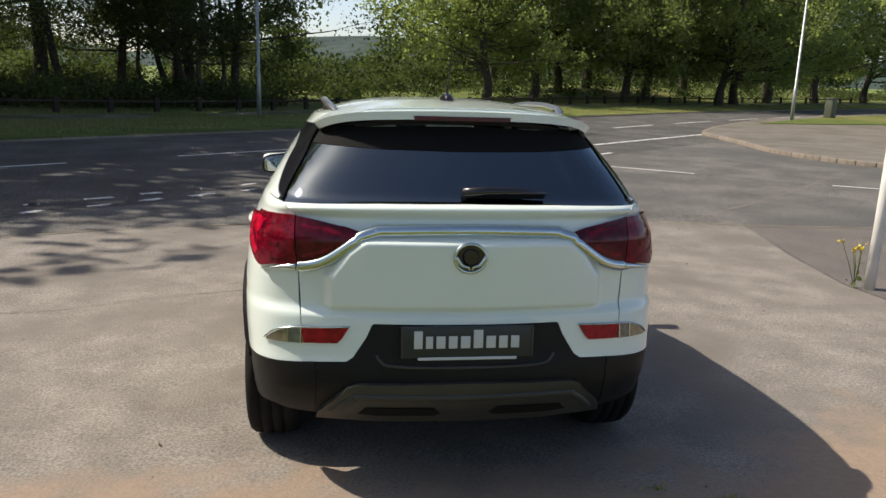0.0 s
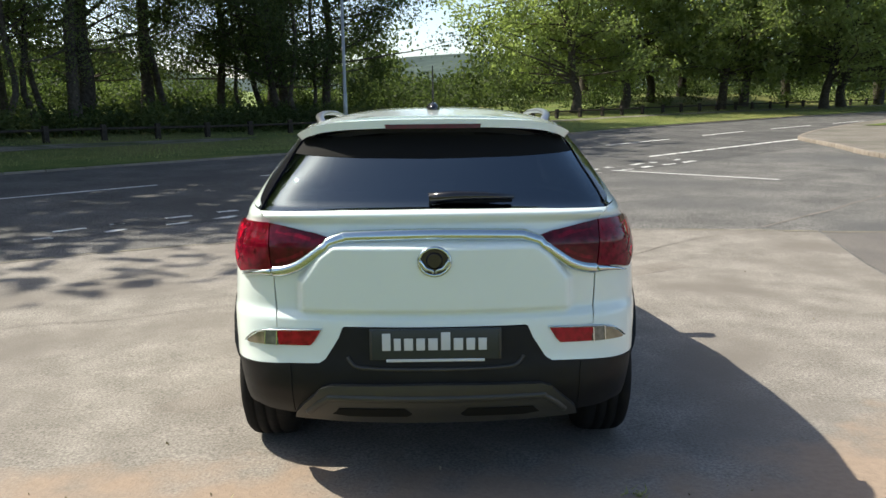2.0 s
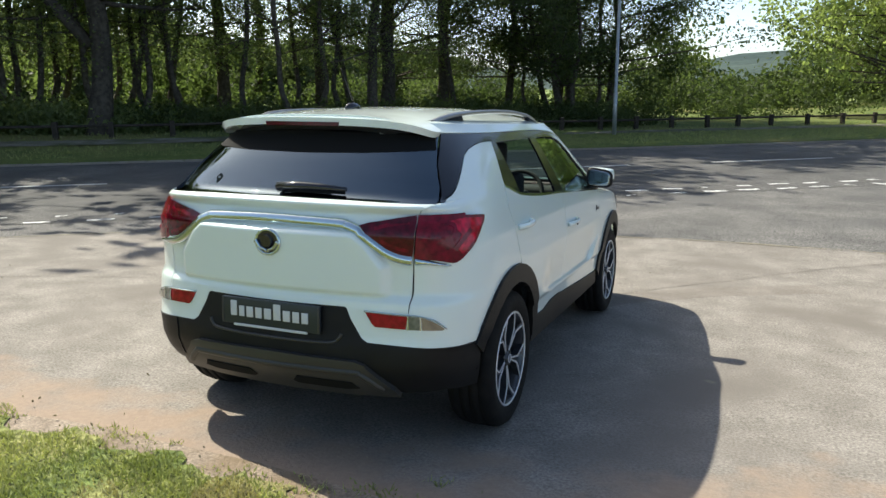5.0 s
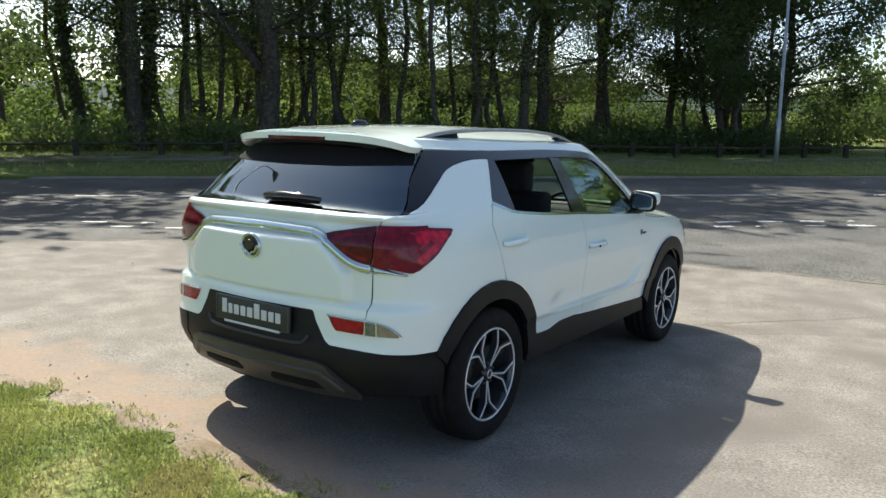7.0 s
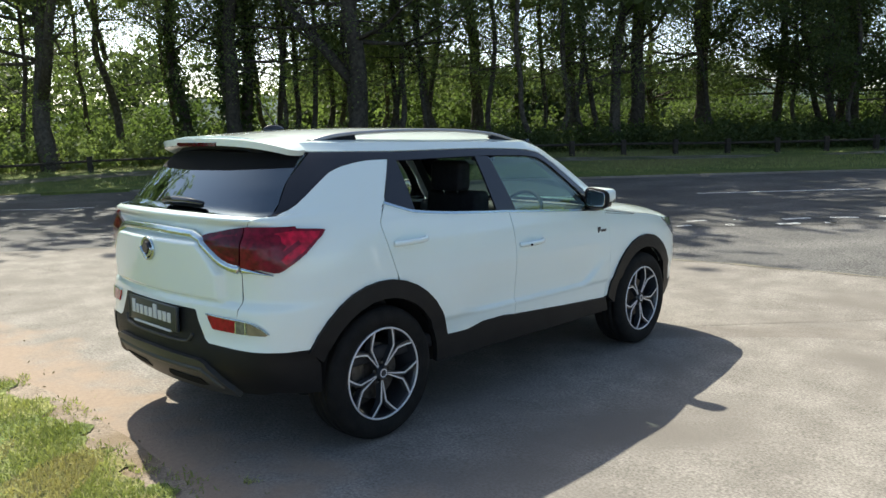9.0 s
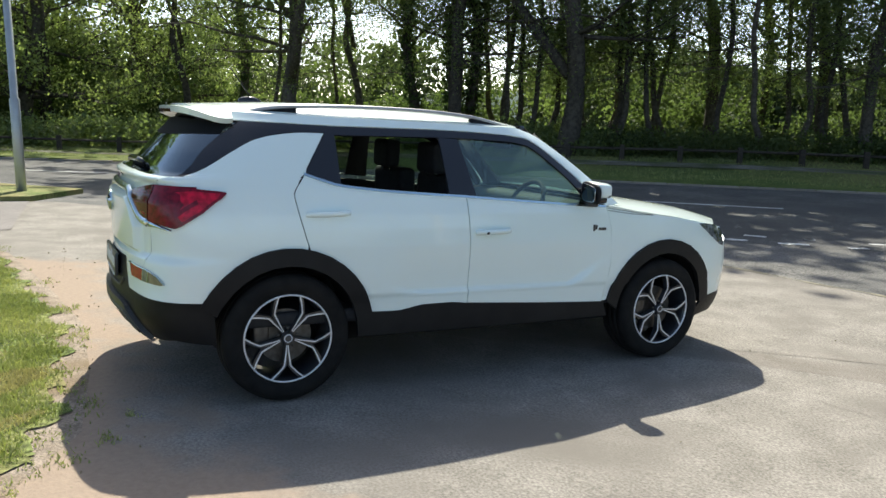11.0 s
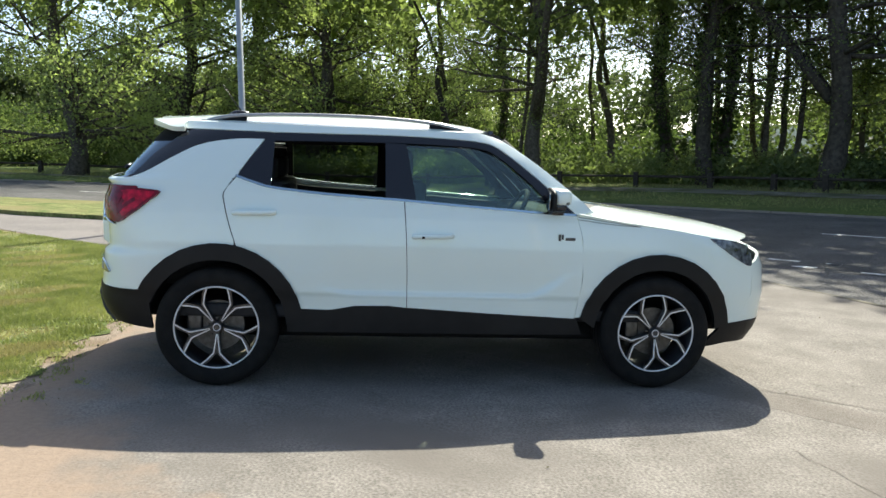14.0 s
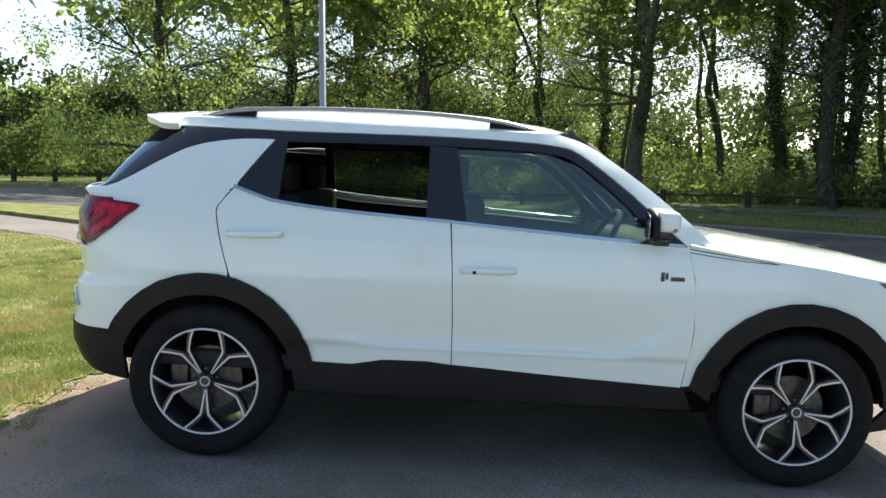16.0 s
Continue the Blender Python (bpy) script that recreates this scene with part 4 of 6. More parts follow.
# show plate with a row of plain bars
PY = on_rear_flat(0.2, 0.69).y - 0.016
plate = part("show_plate", box(0.535, 0.016, 0.128, (0, PY, 0.676), 0.004), M_PLATE, car, "dark show plate with silver bars")
part("plate_lip", box(0.40, 0.014, 0.012, (0, PY - 0.006, 0.610), 0.003), M_SILVER, plate)
for x in (-0.262, 0.262):
    part("plate_edge", box(0.010, 0.014, 0.122, (x, PY - 0.004, 0.676), 0.003), M_SKID, plate)
xb = -0.222
for w, hgt in ((0.046, 0.072), (0.040, 0.05), (0.048, 0.05), (0.047, 0.05), (0.050, 0.05), (0.05, 0.075), (0.05, 0.05), (0.047, 0.05), (0.046, 0.05)):
    part("plate_bar", box(w - 0.012, 0.006, hgt, (xb + w / 2, PY - 0.009, 0.652 + hgt / 2), 0.002), M_SILVER, plate)
    xb += w + 0.0015

# glass and dark greenhouse
glass_half = [(0.35, 1.231), (0.734, 1.223), (0.710, 1.29), (0.656, 1.38), (0.595, 1.50)]
glass = glass_half + [(0, 1.516)] + [(-x, z) for x, z in reversed(glass_half)] + [(0, 1.234)]
part("rear_window", shell(on_rear_flat, glass, -0.006, 0.004, 0.03, 0.015), M_TINT, car, "dark tinted rear window")
# the spoiler's dark reflection in the glass, laid on as a black band
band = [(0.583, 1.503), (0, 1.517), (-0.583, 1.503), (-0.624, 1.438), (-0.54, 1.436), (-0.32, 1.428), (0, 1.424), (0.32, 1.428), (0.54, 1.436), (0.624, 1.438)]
part("spoiler_reflection_band", shell(on_rear_flat, band, -0.0042, 0.002, 0.04, 0.02), M_DARK, car, "black band painted for the spoiler's dark reflection in the rear window")
dark_q = [wx(0.738, 1.236), wx(0.713, 1.29), wx(0.659, 1.38), wx(0.596, 1.505), wy(-1.72, 1.508), wy(-1.06, 1.503)]
dark_q += [wy(*p) for p in flat2([(-1.088, 1.466), (-1.25, 1.462), (-1.39, 1.441), (-1.47, 1.419), (-1.533, 1.392), (-1.746, 1.278), (-1.853, 1.243)], 3)] + [wx(0.80, 1.2415)]
both("dark_quarter", on_wrap, dark_q, M_GLOSSBLACK, label="gloss black band behind the side windows", off=0.0, du=1.5, dv=0.03)
both("quarter_trim", on_side, [(-1.240, 1.242), (-1.092, 1.462), (-1.06, 1.501), (-1.035, 1.502), (-1.04, 1.182), (-1.12, 1.203)], M_GLOSSBLACK, off=-0.001)
frame_out = flat2([(-1.035, 1.503), (-0.37, 1.512), (0.0, 1.507), (0.2, 1.494), (0.327, 1.456), (0.56, 1.282), (0.70, 1.150), (0.782, 1.080)], 4)
frame_in = flat2([(0.66, 1.082), (0.62, 1.130), (0.53, 1.240), (0.315, 1.415), (0.19, 1.458), (0.0, 1.468), (-0.37, 1.470), (-1.035, 1.456)], 4)
both("window_frame", on_side, frame_out + [(0.70, 1.081)] + frame_in, M_GLOSSBLACK, label="gloss black side window surround", off=-0.001, du=0.06, dv=0.04)
both("centre_pillar", on_side, [(-0.375, 1.469), (-0.372, 1.139), (-0.190, 1.131), (-0.246, 1.466)], M_GLOSSBLACK, label="gloss black centre pillar", off=-0.002)
both("front_window", on_side, [(-0.244, 1.464), (-0.192, 1.132), (0.10, 1.110), (0.60, 1.086), (0.655, 1.086), (0.61, 1.132), (0.525, 1.238), (0.315, 1.411), (0.19, 1.455), (0.0, 1.465)], M_SIDEGLASS, label="green-tinted front door glass", off=-0.010, thick=0.004)
part("rear_door_window", shell(on_side, [(-1.033, 1.455), (-1.035, 1.180), (-0.80, 1.160), (-0.372, 1.140), (-0.372, 1.468)], -0.012, 0.004, 0.05, 0.05, True), M_REARGLASS, car, "dark-tinted rear door glass")
both("belt_trim", on_side, [(p[0], p[1] - 0.004) for p in belt] + [(p[0], p[1] - 0.004) for p in front_belt] + [(p[0], p[1] + 0.010) for p in reversed(front_belt)] + [(p[0], p[1] + 0.010) for p in reversed(belt)], M_CHROME, label="bright trim along the window sills", off=0.005, thick=0.012, du=0.08, dv=0)
both("windscreen_border", on_wind, [(0.615, 1.10), (0.80, 1.10), (0.755, 1.20), (0.71, 1.30), (0.655, 1.45), (0.59, 1.545), (0.40, 1.545), (0.43, 1.50), (0.49, 1.42), (0.56, 1.28)], M_GLOSSBLACK, label="black border of the windscreen", off=0.001, thick=0.02)
part("windscreen_header", shell(on_wind, [(-0.61, 1.495), (0.61, 1.495), (0.61, 1.53), (0.60, 1.572), (-0.60, 1.572), (-0.61, 1.53)], -0.003, 0.03, 0.06, 0.02), M_GLOSSBLACK, car, "black header above the windscreen")
part("windscreen", shell(on_wind, [(-0.613, 1.12), (0.613, 1.12), (0.558, 1.28), (0.488, 1.42), (0.428, 1.50), (-0.428, 1.50), (-0.488, 1.42), (-0.558, 1.28)], 0.0, 0.005, 0.05, 0.04), M_SIDEGLASS, car, "clear raked windscreen")
rside = flat2([(-1.61, 1.552), (-1.43, 1.5525), (-0.6, 1.5525), (0.13, 1.5525), (0.26, 1.540), (0.36, 1.506), (0.469, 1.440), (0.636, 1.322), (0.80, 1.188), (0.90, 1.095)], 4)
rside += [(0.80, 1.080)] + flat2([(0.786, 1.082), (0.704, 1.153), (0.564, 1.285), (0.33, 1.460), (0.202, 1.498), (0.0, 1.511), (-0.37, 1.516), (-1.05, 1.507), (-1.61, 1.510)], 4)
both("roof_side", on_side, rside, M_PAINT, label="white roof edge running down the front pillar", off=0.002, du=0.05, dv=0.03)
roof_out = [(on_side(max(y, -1.60), 1.55).x * k, y) for k, ys2 in ((1, np.linspace(-1.72, 0.22, 14)),) for y in ys2]
roof_poly = roof_out + [(0.45, 0.30), (0, 0.345), (-0.45, 0.30)] + [(-x, y) for x, y in reversed(roof_out)] + [(-0.40, -1.76), (0, -1.78), (0.40, -1.76)]
roof = part("roof", shell(on_roof, roof_poly, 0.004, 0.02, 0.06, 0.06), M_PAINT, car, "white roof panel")


def on_spoiler(x, y):
    xe = 0.615
    return Vector((x, y, 1.576 - 0.030 * (abs(x) / xe) ** 2 - 0.055 * (abs(x) / xe) ** 8 + 0.10 * (y + 1.80)))


sp = flat2([(0.615, -1.58), (0.612, -1.63), (0.585, -1.69), (0.49, -1.777), (0.30, -1.832), (0, -1.848), (-0.30, -1.832), (-0.49, -1.777), (-0.585, -1.69), (-0.612, -1.63), (-0.615, -1.58)], 4)
spoiler = part("spoiler", shell(on_spoiler, sp + [(-0.3, -1.58), (0.3, -1.58)], 0.006, 0.034, 0.03, 0.03), M_PAINT, car, "white roof spoiler")
part("brake_light", shell(lambda x, z: Vector((x, -1.850 + 0.18 * x * x, z)), [(-0.20, 1.538), (-0.205, 1.556), (0.205, 1.556), (0.20, 1.538)], 0.001, 0.01, 0.04, 0.02), M_REDDARK, spoiler, "dark red high-level brake light")
hood_poly = [(on_side(min(y, 1.95), min(hood_edge(y), 0.98)).x * 0.995, y) for y in (0.80, 0.95, 1.1, 1.3, 1.5, 1.7, 1.85)] + [(0.68, 2.0), (0.45, 2.10), (0, 2.15), (-0.45, 2.10), (-0.68, 2.0)]
hood_poly += [(-on_side(min(y, 1.95), min(hood_edge(y), 0.98)).x * 0.995, y) for y in (1.85, 1.7, 1.5, 1.3, 1.1, 0.95, 0.80)] + [(-0.45, 1.08), (0, 1.16), (0.45, 1.08)]
part("bonnet", shell(on_hood, hood_poly, 0.0, 0.012, 0.06, 0.06), M_PAINT, car, "white bonnet")
part("front_bumper", shell(on_front, [(-0.825, 0.43), (0.825, 0.43), (0.825, 0.80), (0.74, 0.85), (0.4, 0.90), (-0.4, 0.90), (-0.74, 0.85), (-0.825, 0.80)], 0.0, 0.02, 0.04, 0.06), M_PAINT, car, "white front bumper")
part("grille", shell(on_front, [(-0.42, 0.48), (0.42, 0.48), (0.46, 0.70), (0.40, 0.84), (-0.40, 0.84), (-0.46, 0.70)], 0.004, 0.01, 0.06, 0.06), M_CLAD, car, "black grille")
part("front_lip", shell(on_front, [(-0.825, 0.285), (0.825, 0.285), (0.825, 0.425), (-0.825, 0.425)], 0.004, 0.02, 0.04, 0.06), M_CLAD, car, "black lower front lip")
both("bumper_lower", on_side, [(1.69, 0.262), (1.71, 0.32), (1.80, 0.412), (1.99, 0.43), (1.99, 0.33), (1.93, 0.30)], M_CLAD, label="black lower front bumper", off=0.006, thick=0.02)
both("headlamp", on_side, flat2([(1.66, 0.955), (1.80, 0.944), (1.94, 0.906), (1.975, 0.80), (1.93, 0.792), (1.80, 0.862)], 3), M_HEADLAMP, label="clear narrow headlamp", off=0.006, thick=0.02)
part("scuttle", shell(on_hood, [(-0.74, 0.86), (0.74, 0.86), (0.45, 1.10), (0, 1.18), (-0.45, 1.10)], -0.012, 0.02, 0.08, 0.08), M_CLAD, car)

# cladding
both("rear_arch_trim", on_side, arc(HR, HZ, RA + 0.006, 12, 156) + arc(HR, HZ, 0.402, 160, 3), M_CLAD, label="black rear wheel arch trim", off=0.016, thick=0.03, du=0.05, dv=0.05)
both("front_arch_trim", on_side, arc(HF, HZ, RA + 0.006, 6, 170) + arc(HF, HZ, 0.402, 176, 4), M_CLAD, label="black front wheel arch trim", off=0.016, thick=0.03, du=0.05, dv=0.05)
sill = [(-0.93, 0.335), (-0.93, 0.44), (-0.862, 0.474), (-0.668, 0.470), (-0.535, 0.496), (-0.335, 0.499), (-0.230, 0.488), (0.3, 0.460), (0.82, 0.438), (0.86, 0.34), (0.3, 0.335)]
both("sill", on_side, sill, M_CLAD, label="black plastic sill", off=0.008, thick=0.03, du=0.1, dv=0.04)

# belly and wheel wells
part("underbody", box(1.36, 3.4, 0.16, (0, 0.02, 0.33), 0.04), M_DARK, car)
part("front_pan", box(1.1, 0.5, 0.3, (0, 1.80, 0.45), 0.05), M_DARK, car)
part("rear_pan", box(1.2, 0.24, 0.5, (0, -1.84, 0.60), 0.05), M_DARK, car)
part("engine_bay", box(1.16, 1.0, 0.45, (0, 1.35, 0.64), 0.05), M_DARK, car)
for sx in (1, -1):
    for cy in (HR, HF):
        bml = bmesh.new()
        ring_a = [bml.verts.new((sx * 0.88, y, z)) for y, z in arc(cy, HZ, 0.412, 8, 172, 18)]
        ring_b = [bml.verts.new((sx * 0.55, y, z)) for y, z in arc(cy, HZ, 0.412, 8, 172, 18)]
        for k in range(18):
            bml.faces.new((ring_a[k], ring_a[k + 1], ring_b[k + 1], ring_b[k]))
        bml.faces.new(ring_b)
        part("wheel_well", bml, M_DARK, car)


# wheels
def wheel_meshes():
    tyre = bmesh.new()
    prof = [(-0.105, 0.245), (-0.118, 0.262), (-0.122, 0.30), (-0.112, 0.335), (-0.092, 0.350), (-0.05, 0.356), (-0.048, 0.349), (-0.040, 0.349), (-0.038, 0.357), (0.0, 0.357), (0.002, 0.349), (0.010, 0.349), (0.012, 0.357),
            (0.05, 0.356), (0.052, 0.349), (0.060, 0.349), (0.062, 0.355), (0.092, 0.350), (0.112, 0.335), (0.120, 0.315), (0.122, 0.30), (0.120, 0.275), (0.112, 0.252), (0.105, 0.245)]
    n = 64
    rows = [[tyre.verts.new((x, r * math.cos(2 * math.pi * k / n), r * math.sin(2 * math.pi * k / n))) for x, r in prof] for k in range(n)]
    for k in range(n):
        for j in range(len(prof) - 1):
            tyre.faces.new((rows[k][j], rows[k][j + 1], rows[(k + 1) % n][j + 1], rows[(k + 1) % n][j]))
    bmesh.ops.recalc_face_normals(tyre, faces=tyre.faces[:])
    rim = bmesh.new()
    prof2 = [(0.105, 0.250), (0.112, 0.246), (0.104, 0.238), (0.085, 0.230), (0.0, 0.222), (-0.10, 0.225)]
    rows = [[rim.verts.new((x, r * math.cos(2 * math.pi * k / n), r * math.sin(2 * math.pi * k / n))) for x, r in prof2] for k in range(n)]
    for k in range(n):
        for j in range(len(prof2) - 1):
            rim.faces.new((rows[k][j], rows[k][j + 1], rows[(k + 1) % n][j + 1], rows[(k + 1) % n][j]))
    bmesh.ops.recalc_face_normals(rim, faces=rim.faces[:])
    lip = tube([(0.111, 0.241 * math.cos(t), 0.241 * math.sin(t)) for t in np.linspace(0, 2 * math.pi, 61)], 0.0055, 6, False)
    return finish("tyre", tyre, M_TYRE), finish("rim_barrel", rim, M_RIMDARK), finish("rim_lip", lip, M_RIMCUT)


def bar(path, w, h, x0):
    """A flat-topped bar in the wheel's plane; the path is in (y, z)."""
    b = bmesh.new()
    rows = []
    p = [Vector(q) for q in path]
    for i, c in enumerate(p):
        d = (p[min(i + 1, len(p) - 1)] - p[max(i - 1, 0)]).normalized()
        nr = Vector((-d.y, d.x)) * (w[i] if isinstance(w, list) else w) / 2
        xx = x0[i] if isinstance(x0, list) else x0
        rows.append([b.verts.new(v) for v in ((xx, *(c - nr)), (xx, *(c + nr)), (xx - h, *(c + nr * 1.2)), (xx - h, *(c - nr * 1.2)))])
    for r, q in zip(rows, rows[1:]):
        for k in range(4):
            b.faces.new((r[k], r[(k + 1) % 4], q[(k + 1) % 4], q[k]))
    b.faces.new(rows[0])
    b.faces.new(rows[-1][::-1])
    bmesh.ops.recalc_face_normals(b, faces=b.faces[:])
    return b


def polar(r, deg):
    return (r * math.cos(radians(deg)), r * math.sin(radians(deg)))


TYRE, BARREL, LIP = wheel_meshes()
spoke = join(*[bar([polar(0.03, s * 3), polar(0.08, s * 3.6), polar(0.152, s * 4.6), polar(0.158, s * 5.2), polar(0.20, s * 13.2), polar(0.238, s * 19.6)], [0.014, 0.014, 0.016, 0.016, 0.016, 0.018], 0.035, [0.088, 0.092, 0.098, 0.098, 0.103, 0.106]) for s in (1, -1)])
SPOKE = finish("spoke", spoke, M_RIMDARK, False)
cut = join(*[bar([polar(0.043, s * 4.5), polar(0.08, s * 5.2), polar(0.153, s * 6.6), polar(0.160, s * 7.4), polar(0.20, s * 15.6), polar(0.239, s * 21.8)], [0.004, 0.006, 0.0075, 0.0075, 0.0075, 0.008], 0.005, [0.093, 0.097, 0.103, 0.103, 0.107, 0.110]) for s in (1, -1)])
CUT = finish("spoke_edge", cut, M_RIMCUT, False)
hubm = bmesh.new()
bmesh.ops.create_cone(hubm, cap_ends=True, segments=24, radius1=0.036, radius2=0.028, depth=0.02)
bmesh.ops.transform(hubm, matrix=Matrix.Translation((0.094, 0, 0)) @ Matrix.Rotation(radians(90), 4, "Y"), verts=hubm.verts)
HUB = finish("hub_cap", hubm, M_RIMDARK, False)
hubc = tube([(0.1045, 0.021 * math.cos(t), 0.021 * math.sin(t)) for t in np.linspace(0, 2 * math.pi, 17)], 0.003, 5, False)
HUBRING = finish("hub_ring", hubc, M_RIMCUT)
disc = bmesh.new()
bmesh.ops.create_cone(disc, cap_ends=True, segments=40, radius1=0.15, radius2=0.15, depth=0.024)
bmesh.ops.transform(disc, matrix=Matrix.Translation((0.02, 0, 0)) @ Matrix.Rotation(radians(90), 4, "Y"), verts=disc.verts)
DISC = finish("brake_disc", disc, M_BRAKE, False)
CALIPER = finish("brake_caliper", box(0.07, 0.09, 0.15, (0.02, -0.135, 0.03), 0.015), M_BRAKE)
NUT = finish("wheel_nut", box(0.012, 0.016, 0.016, (0.088, 0, 0), 0.004), M_BRAKE)
for sx in (1, -1):
    for cy, spin in ((HR, 54), (HF, 61)):
        wheel = new("wheel", TYRE)
        wheel.parent = car
        wheel.matrix_basis = Matrix.Translation((sx * 0.808, cy, HZ)) @ (Matrix.Rotation(math.pi, 4, "Z") if sx < 0 else Matrix.Identity(4)) @ Matrix.Rotation(radians(spin), 4, "X")
        tagged(wheel, "black tyre on a dark alloy wheel")
        fixed = Matrix.Rotation(radians(-spin), 4, "X")
        for nm, me, m in (("rim", BARREL, None), ("rim_lip", LIP, None), ("hub_cap", HUB, None), ("hub_ring", HUBRING, None), ("brake_disc", DISC, None), ("brake_caliper", CALIPER, fixed)):
            o = new(nm, me)
            o.parent = wheel
            if m is not None:
                o.matrix_basis = m
        for k in range(5):
            for nm, me in (("spoke", SPOKE), ("spoke_edge", CUT)):
                o = new(nm, me)
                o.parent = wheel
                o.matrix_basis = Matrix.Rotation(2 * math.pi * k / 5, 4, "X")
            o = new("wheel_nut", NUT)
            o.parent = wheel
            o.matrix_basis = Matrix.Rotation(2 * math.pi * (k + 0.5) / 5, 4, "X") @ Matrix.Translation((0, 0.054, 0))

M_MIRROR = material("mirror_silver", (0.34, 0.36, 0.37), None, 5, 0.02, metal=1.0)
# roof rails, aerial, wiper, handles, mirrors
for sx in (1, -1):
    def rail_x(y):
        return sx * (on_side(min(max(y, -1.65), 0.2), 1.55).x - 0.055)
    rp = smoothed([(rail_x(-1.50), -1.50, 1.548), (rail_x(-1.40), -1.40, 1.578), (rail_x(-1.25), -1.25, 1.600), (rail_x(-0.9), -0.9, 1.618), (rail_x(-0.45), -0.45, 1.622), (rail_x(-0.12), -0.12, 1.606), (rail_x(0.05), 0.05, 1.580), (rail_x(0.17), 0.17, 1.548)], 6)
    bmr = tube(rp, 0.017, 10)
    for v in bmr.verts:
        near = min(rp, key=lambda q: abs(q.y - v.co.y))
        v.co.z = near.z + (v.co.z - near.z) * 0.75
        v.co.x = near.x + (v.co.x - near.x) * 1.15
    rail = part("roof_rail", bmr, M_SATIN, car, "satin metal roof rail")
    for y0, y1 in ((-1.50, -1.22), (0.17, -0.10)):
        foot = bmesh.new()
        a0, a1 = Vector((rail_x(y0), y0, on_roof(abs(rail_x(y0)), y0).z)), Vector((rail_x(y1), y1, on_roof(abs(rail_x(y1)), y1).z))
        pts3 = [a0 + (a1 - a0) * (i / 6) for i in range(7)]
        tops = [Vector((p.x, p.y, min(interp(p.y, [q.y for q in rp], [q.z for q in rp]), 1.64))) for p in pts3]
        lo = [[foot.verts.new((p.x + s * 0.022, p.y, p.z)) for p in pts3] for s in (-1, 1)]
        hi = [[foot.verts.new((p.x + s * 0.012, p.y, max(t.z, p.z + 0.004))) for p, t in zip(pts3, tops)] for s in (-1, 1)]
        for i in range(6):
            foot.faces.new((lo[0][i], lo[0][i + 1], hi[0][i + 1], hi[0][i]))
            foot.faces.new((lo[1][i], lo[1][i + 1], hi[1][i + 1], hi[1][i]))
            foot.faces.new((hi[0][i], hi[0][i + 1], hi[1][i + 1], hi[1][i]))
        foot.faces.new((lo[0][6], lo[1][6], hi[1][6], hi[0][6]))
        bmesh.ops.recalc_face_normals(foot, faces=foot.faces[:])
        part("rail_foot", foot, M_CLAD, rail)
fin = bmesh.new()
bmesh.ops.create_uvsphere(fin, u_segments=16, v_segments=8, radius=1)
bmesh.ops.scale(fin, vec=(0.032, 0.075, 0.034), verts=fin.verts)
bmesh.ops.translate(fin, vec=(0, -1.34, 1.626), verts=fin.verts)
aerial = part("aerial_base", fin, M_GLOSSBLACK, car, "black aerial base on the roof")
part("aerial_rod", tube([(0, -1.33, 1.65), (0, -1.40, 1.745), (0, -1.46, 1.825)], [0.005, 0.004, 0.003], 6), M_CLAD, aerial)
wp = [on_rear_flat(x, z) + Vector((0, -0.022, 0.008)) for x, z in ((-0.02, 1.272), (0.08, 1.280), (0.20, 1.279), (0.33, 1.272))]
wiper = part("rear_wiper", tube(wp, [0.024, 0.021, 0.017, 0.010], 8), M_GLOSSBLACK, car, "black rear wiper")
part("wiper_blade", tube([on_rear_flat(x, 1.266) + Vector((0, -0.012, 0)) for x in (-0.01, 0.15, 0.32)], 0.007, 6), M_DARK, wiper)
